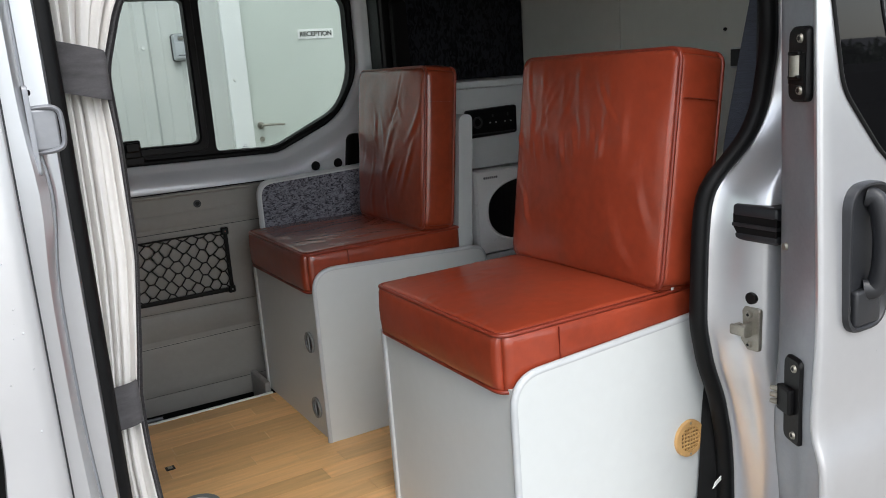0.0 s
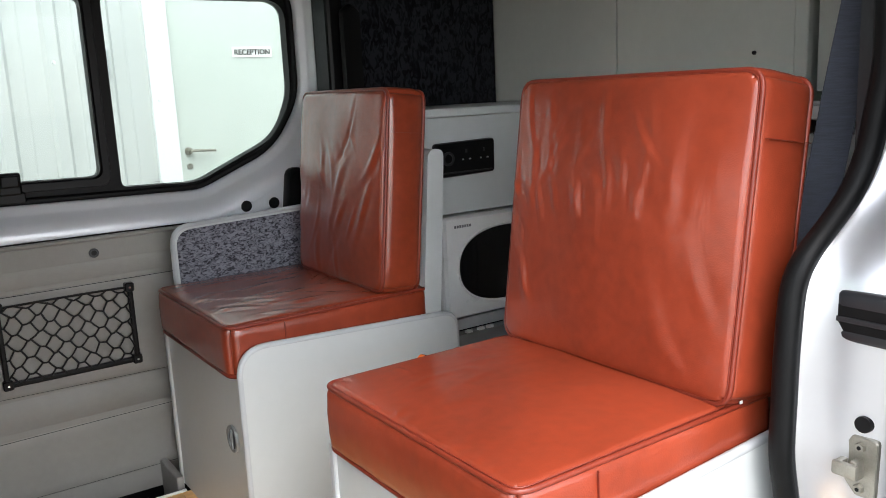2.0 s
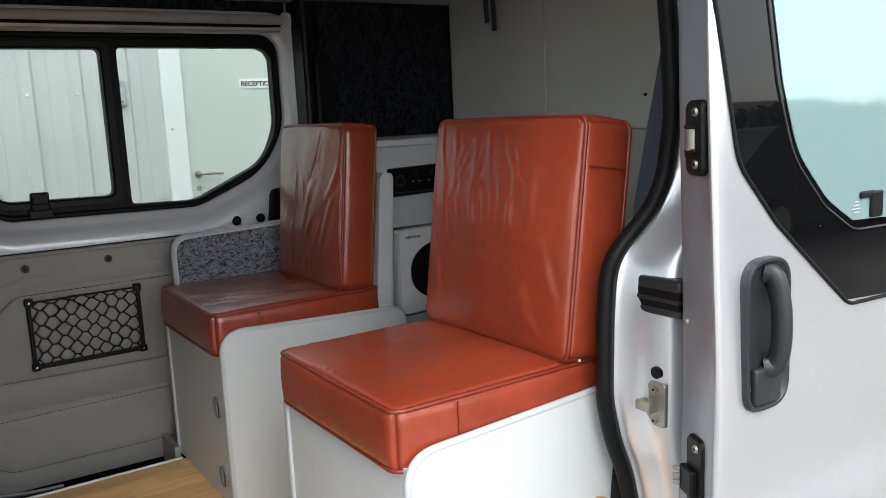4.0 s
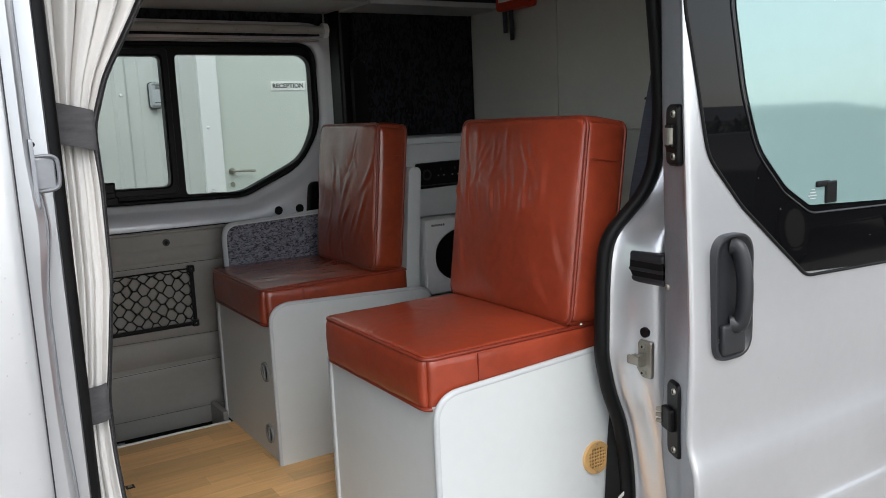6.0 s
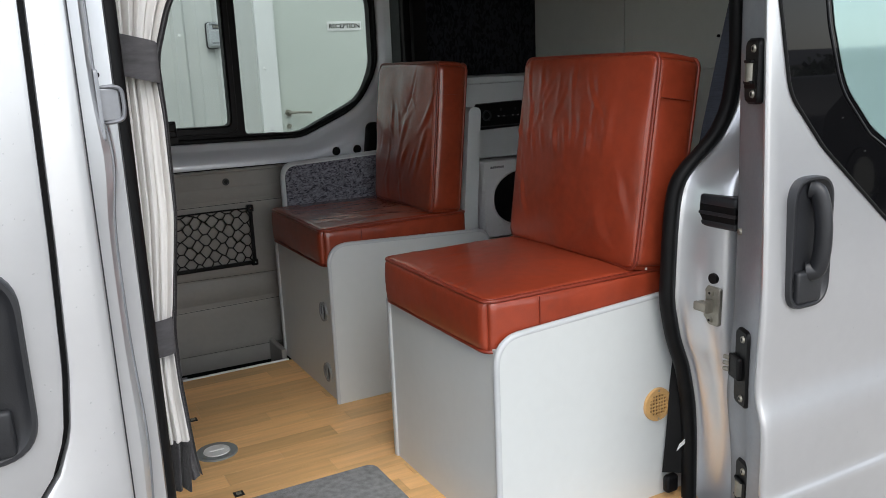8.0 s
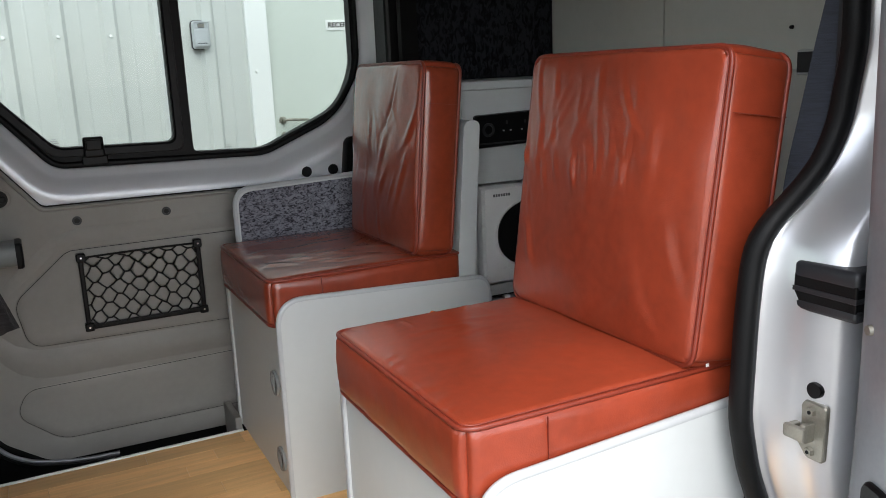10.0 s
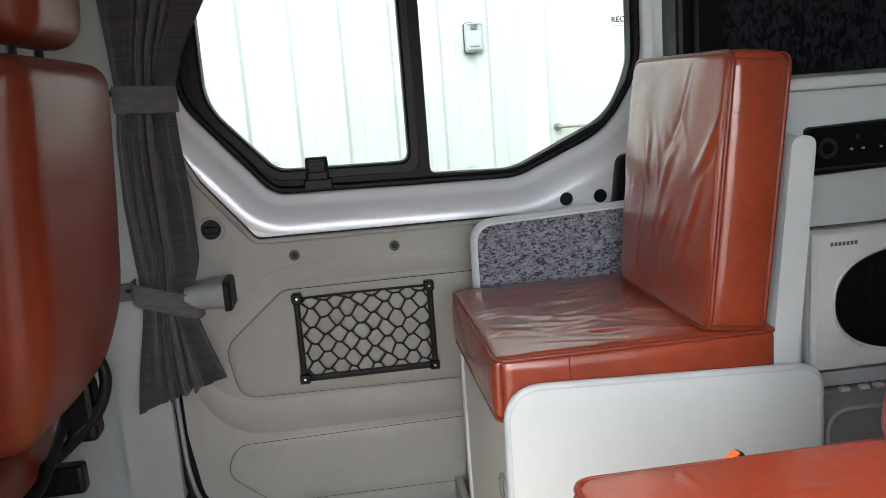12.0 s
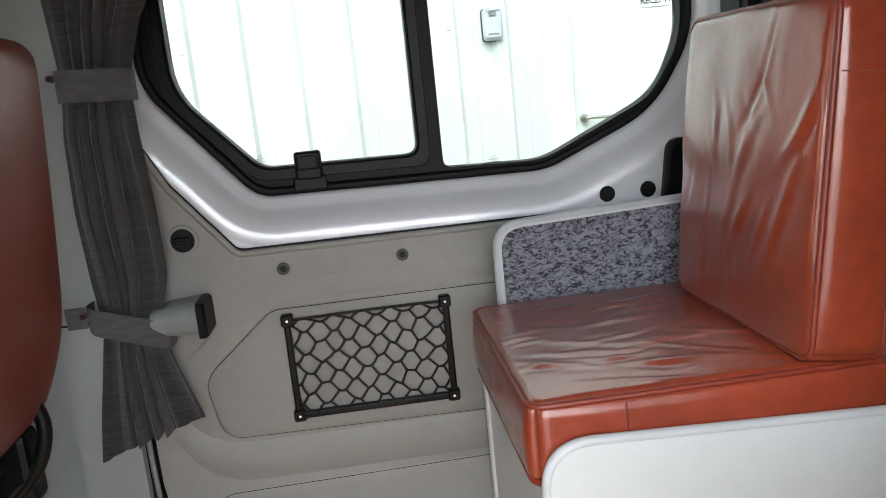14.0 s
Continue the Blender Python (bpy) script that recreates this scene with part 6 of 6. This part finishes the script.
def parked_car(label, ox, oy):
    car = thing("parked_car", label, "car", (ox + 2.1, oy, 0), "parked cars")
    side = [(ox + x, z) for x, z in rounded([(0.05, 0.25), (4.15, 0.25), (4.2, 0.8), (3.75, 0.95), (2.95, 1.05), (2.35, 1.48), (0.75, 1.5), (0.1, 1.05), (0.0, 0.6)], [0.1, 0.1, 0.15, 0.3, 0.3, 0.3, 0.3, 0.2, 0.1], 6)]
    part("body", prism(bmesh.new(), at_y(side, oy - 1.6), (0, 1.6, 0)), CAR_PAINT, car, smooth=40)
    part("side_window", slab(bmesh.new(), at_y([(ox + x, z) for x, z in rounded([(0.55, 1.0), (2.75, 1.02), (2.3, 1.38), (0.85, 1.4)], 0.05)], oy), (0, 0.012, 0)), CAR_GLASS, car)
    for x in (0.75, 3.45):
        g = bmesh.new()
        rod(g, (ox + x, oy - 0.2, 0.31), (ox + x, oy + 0.04, 0.31), 0.31, None, 28)
        wh = part("wheel", g, RUBBER, car, smooth=40)
        g = bmesh.new()
        rod(g, (ox + x, oy + 0.04, 0.31), (ox + x, oy + 0.055, 0.31), 0.2, None, 20)
        part("rim", g, STEEL, wh)
    return car


parked_car("dark hatchback parked across the yard", 7.7, -5.55)
parked_car("dark hatchback parked beside the hedge", 12.5, -6.2)

# ---- floor strips ----
rng = random.Random(2)
y, row = 0.163, 0
meshes = {}
while y < 1.605:
    w = min(0.0655, 1.611 - y)
    x = -0.718 - rng.random() * 0.2
    while x < 0.60:
        n = rng.choice((0.26, 0.33, 0.41))
        a, b = max(x, -0.718), x + n - 0.0008
        x += n
        if b - a < 0.02:
            continue
        key = (round(b - a, 4), round(w, 4))
        if key not in meshes:
            g = B(-key[0] / 2, key[0] / 2, -(w - 0.0009) / 2, (w - 0.0009) / 2, -0.0075, 0.0, bevel=0.0003, seg=1)
            me = bpy.data.meshes.new("plank")
            g.to_mesh(me)
            g.free()
            me.materials.append(WOOD)
            meshes[key] = me
        ob = new("plank", meshes[key])
        ob.location = ((a + b) / 2, y + w / 2, FLOOR)
        ob.parent = floor
    y += 0.0655
    row += 1
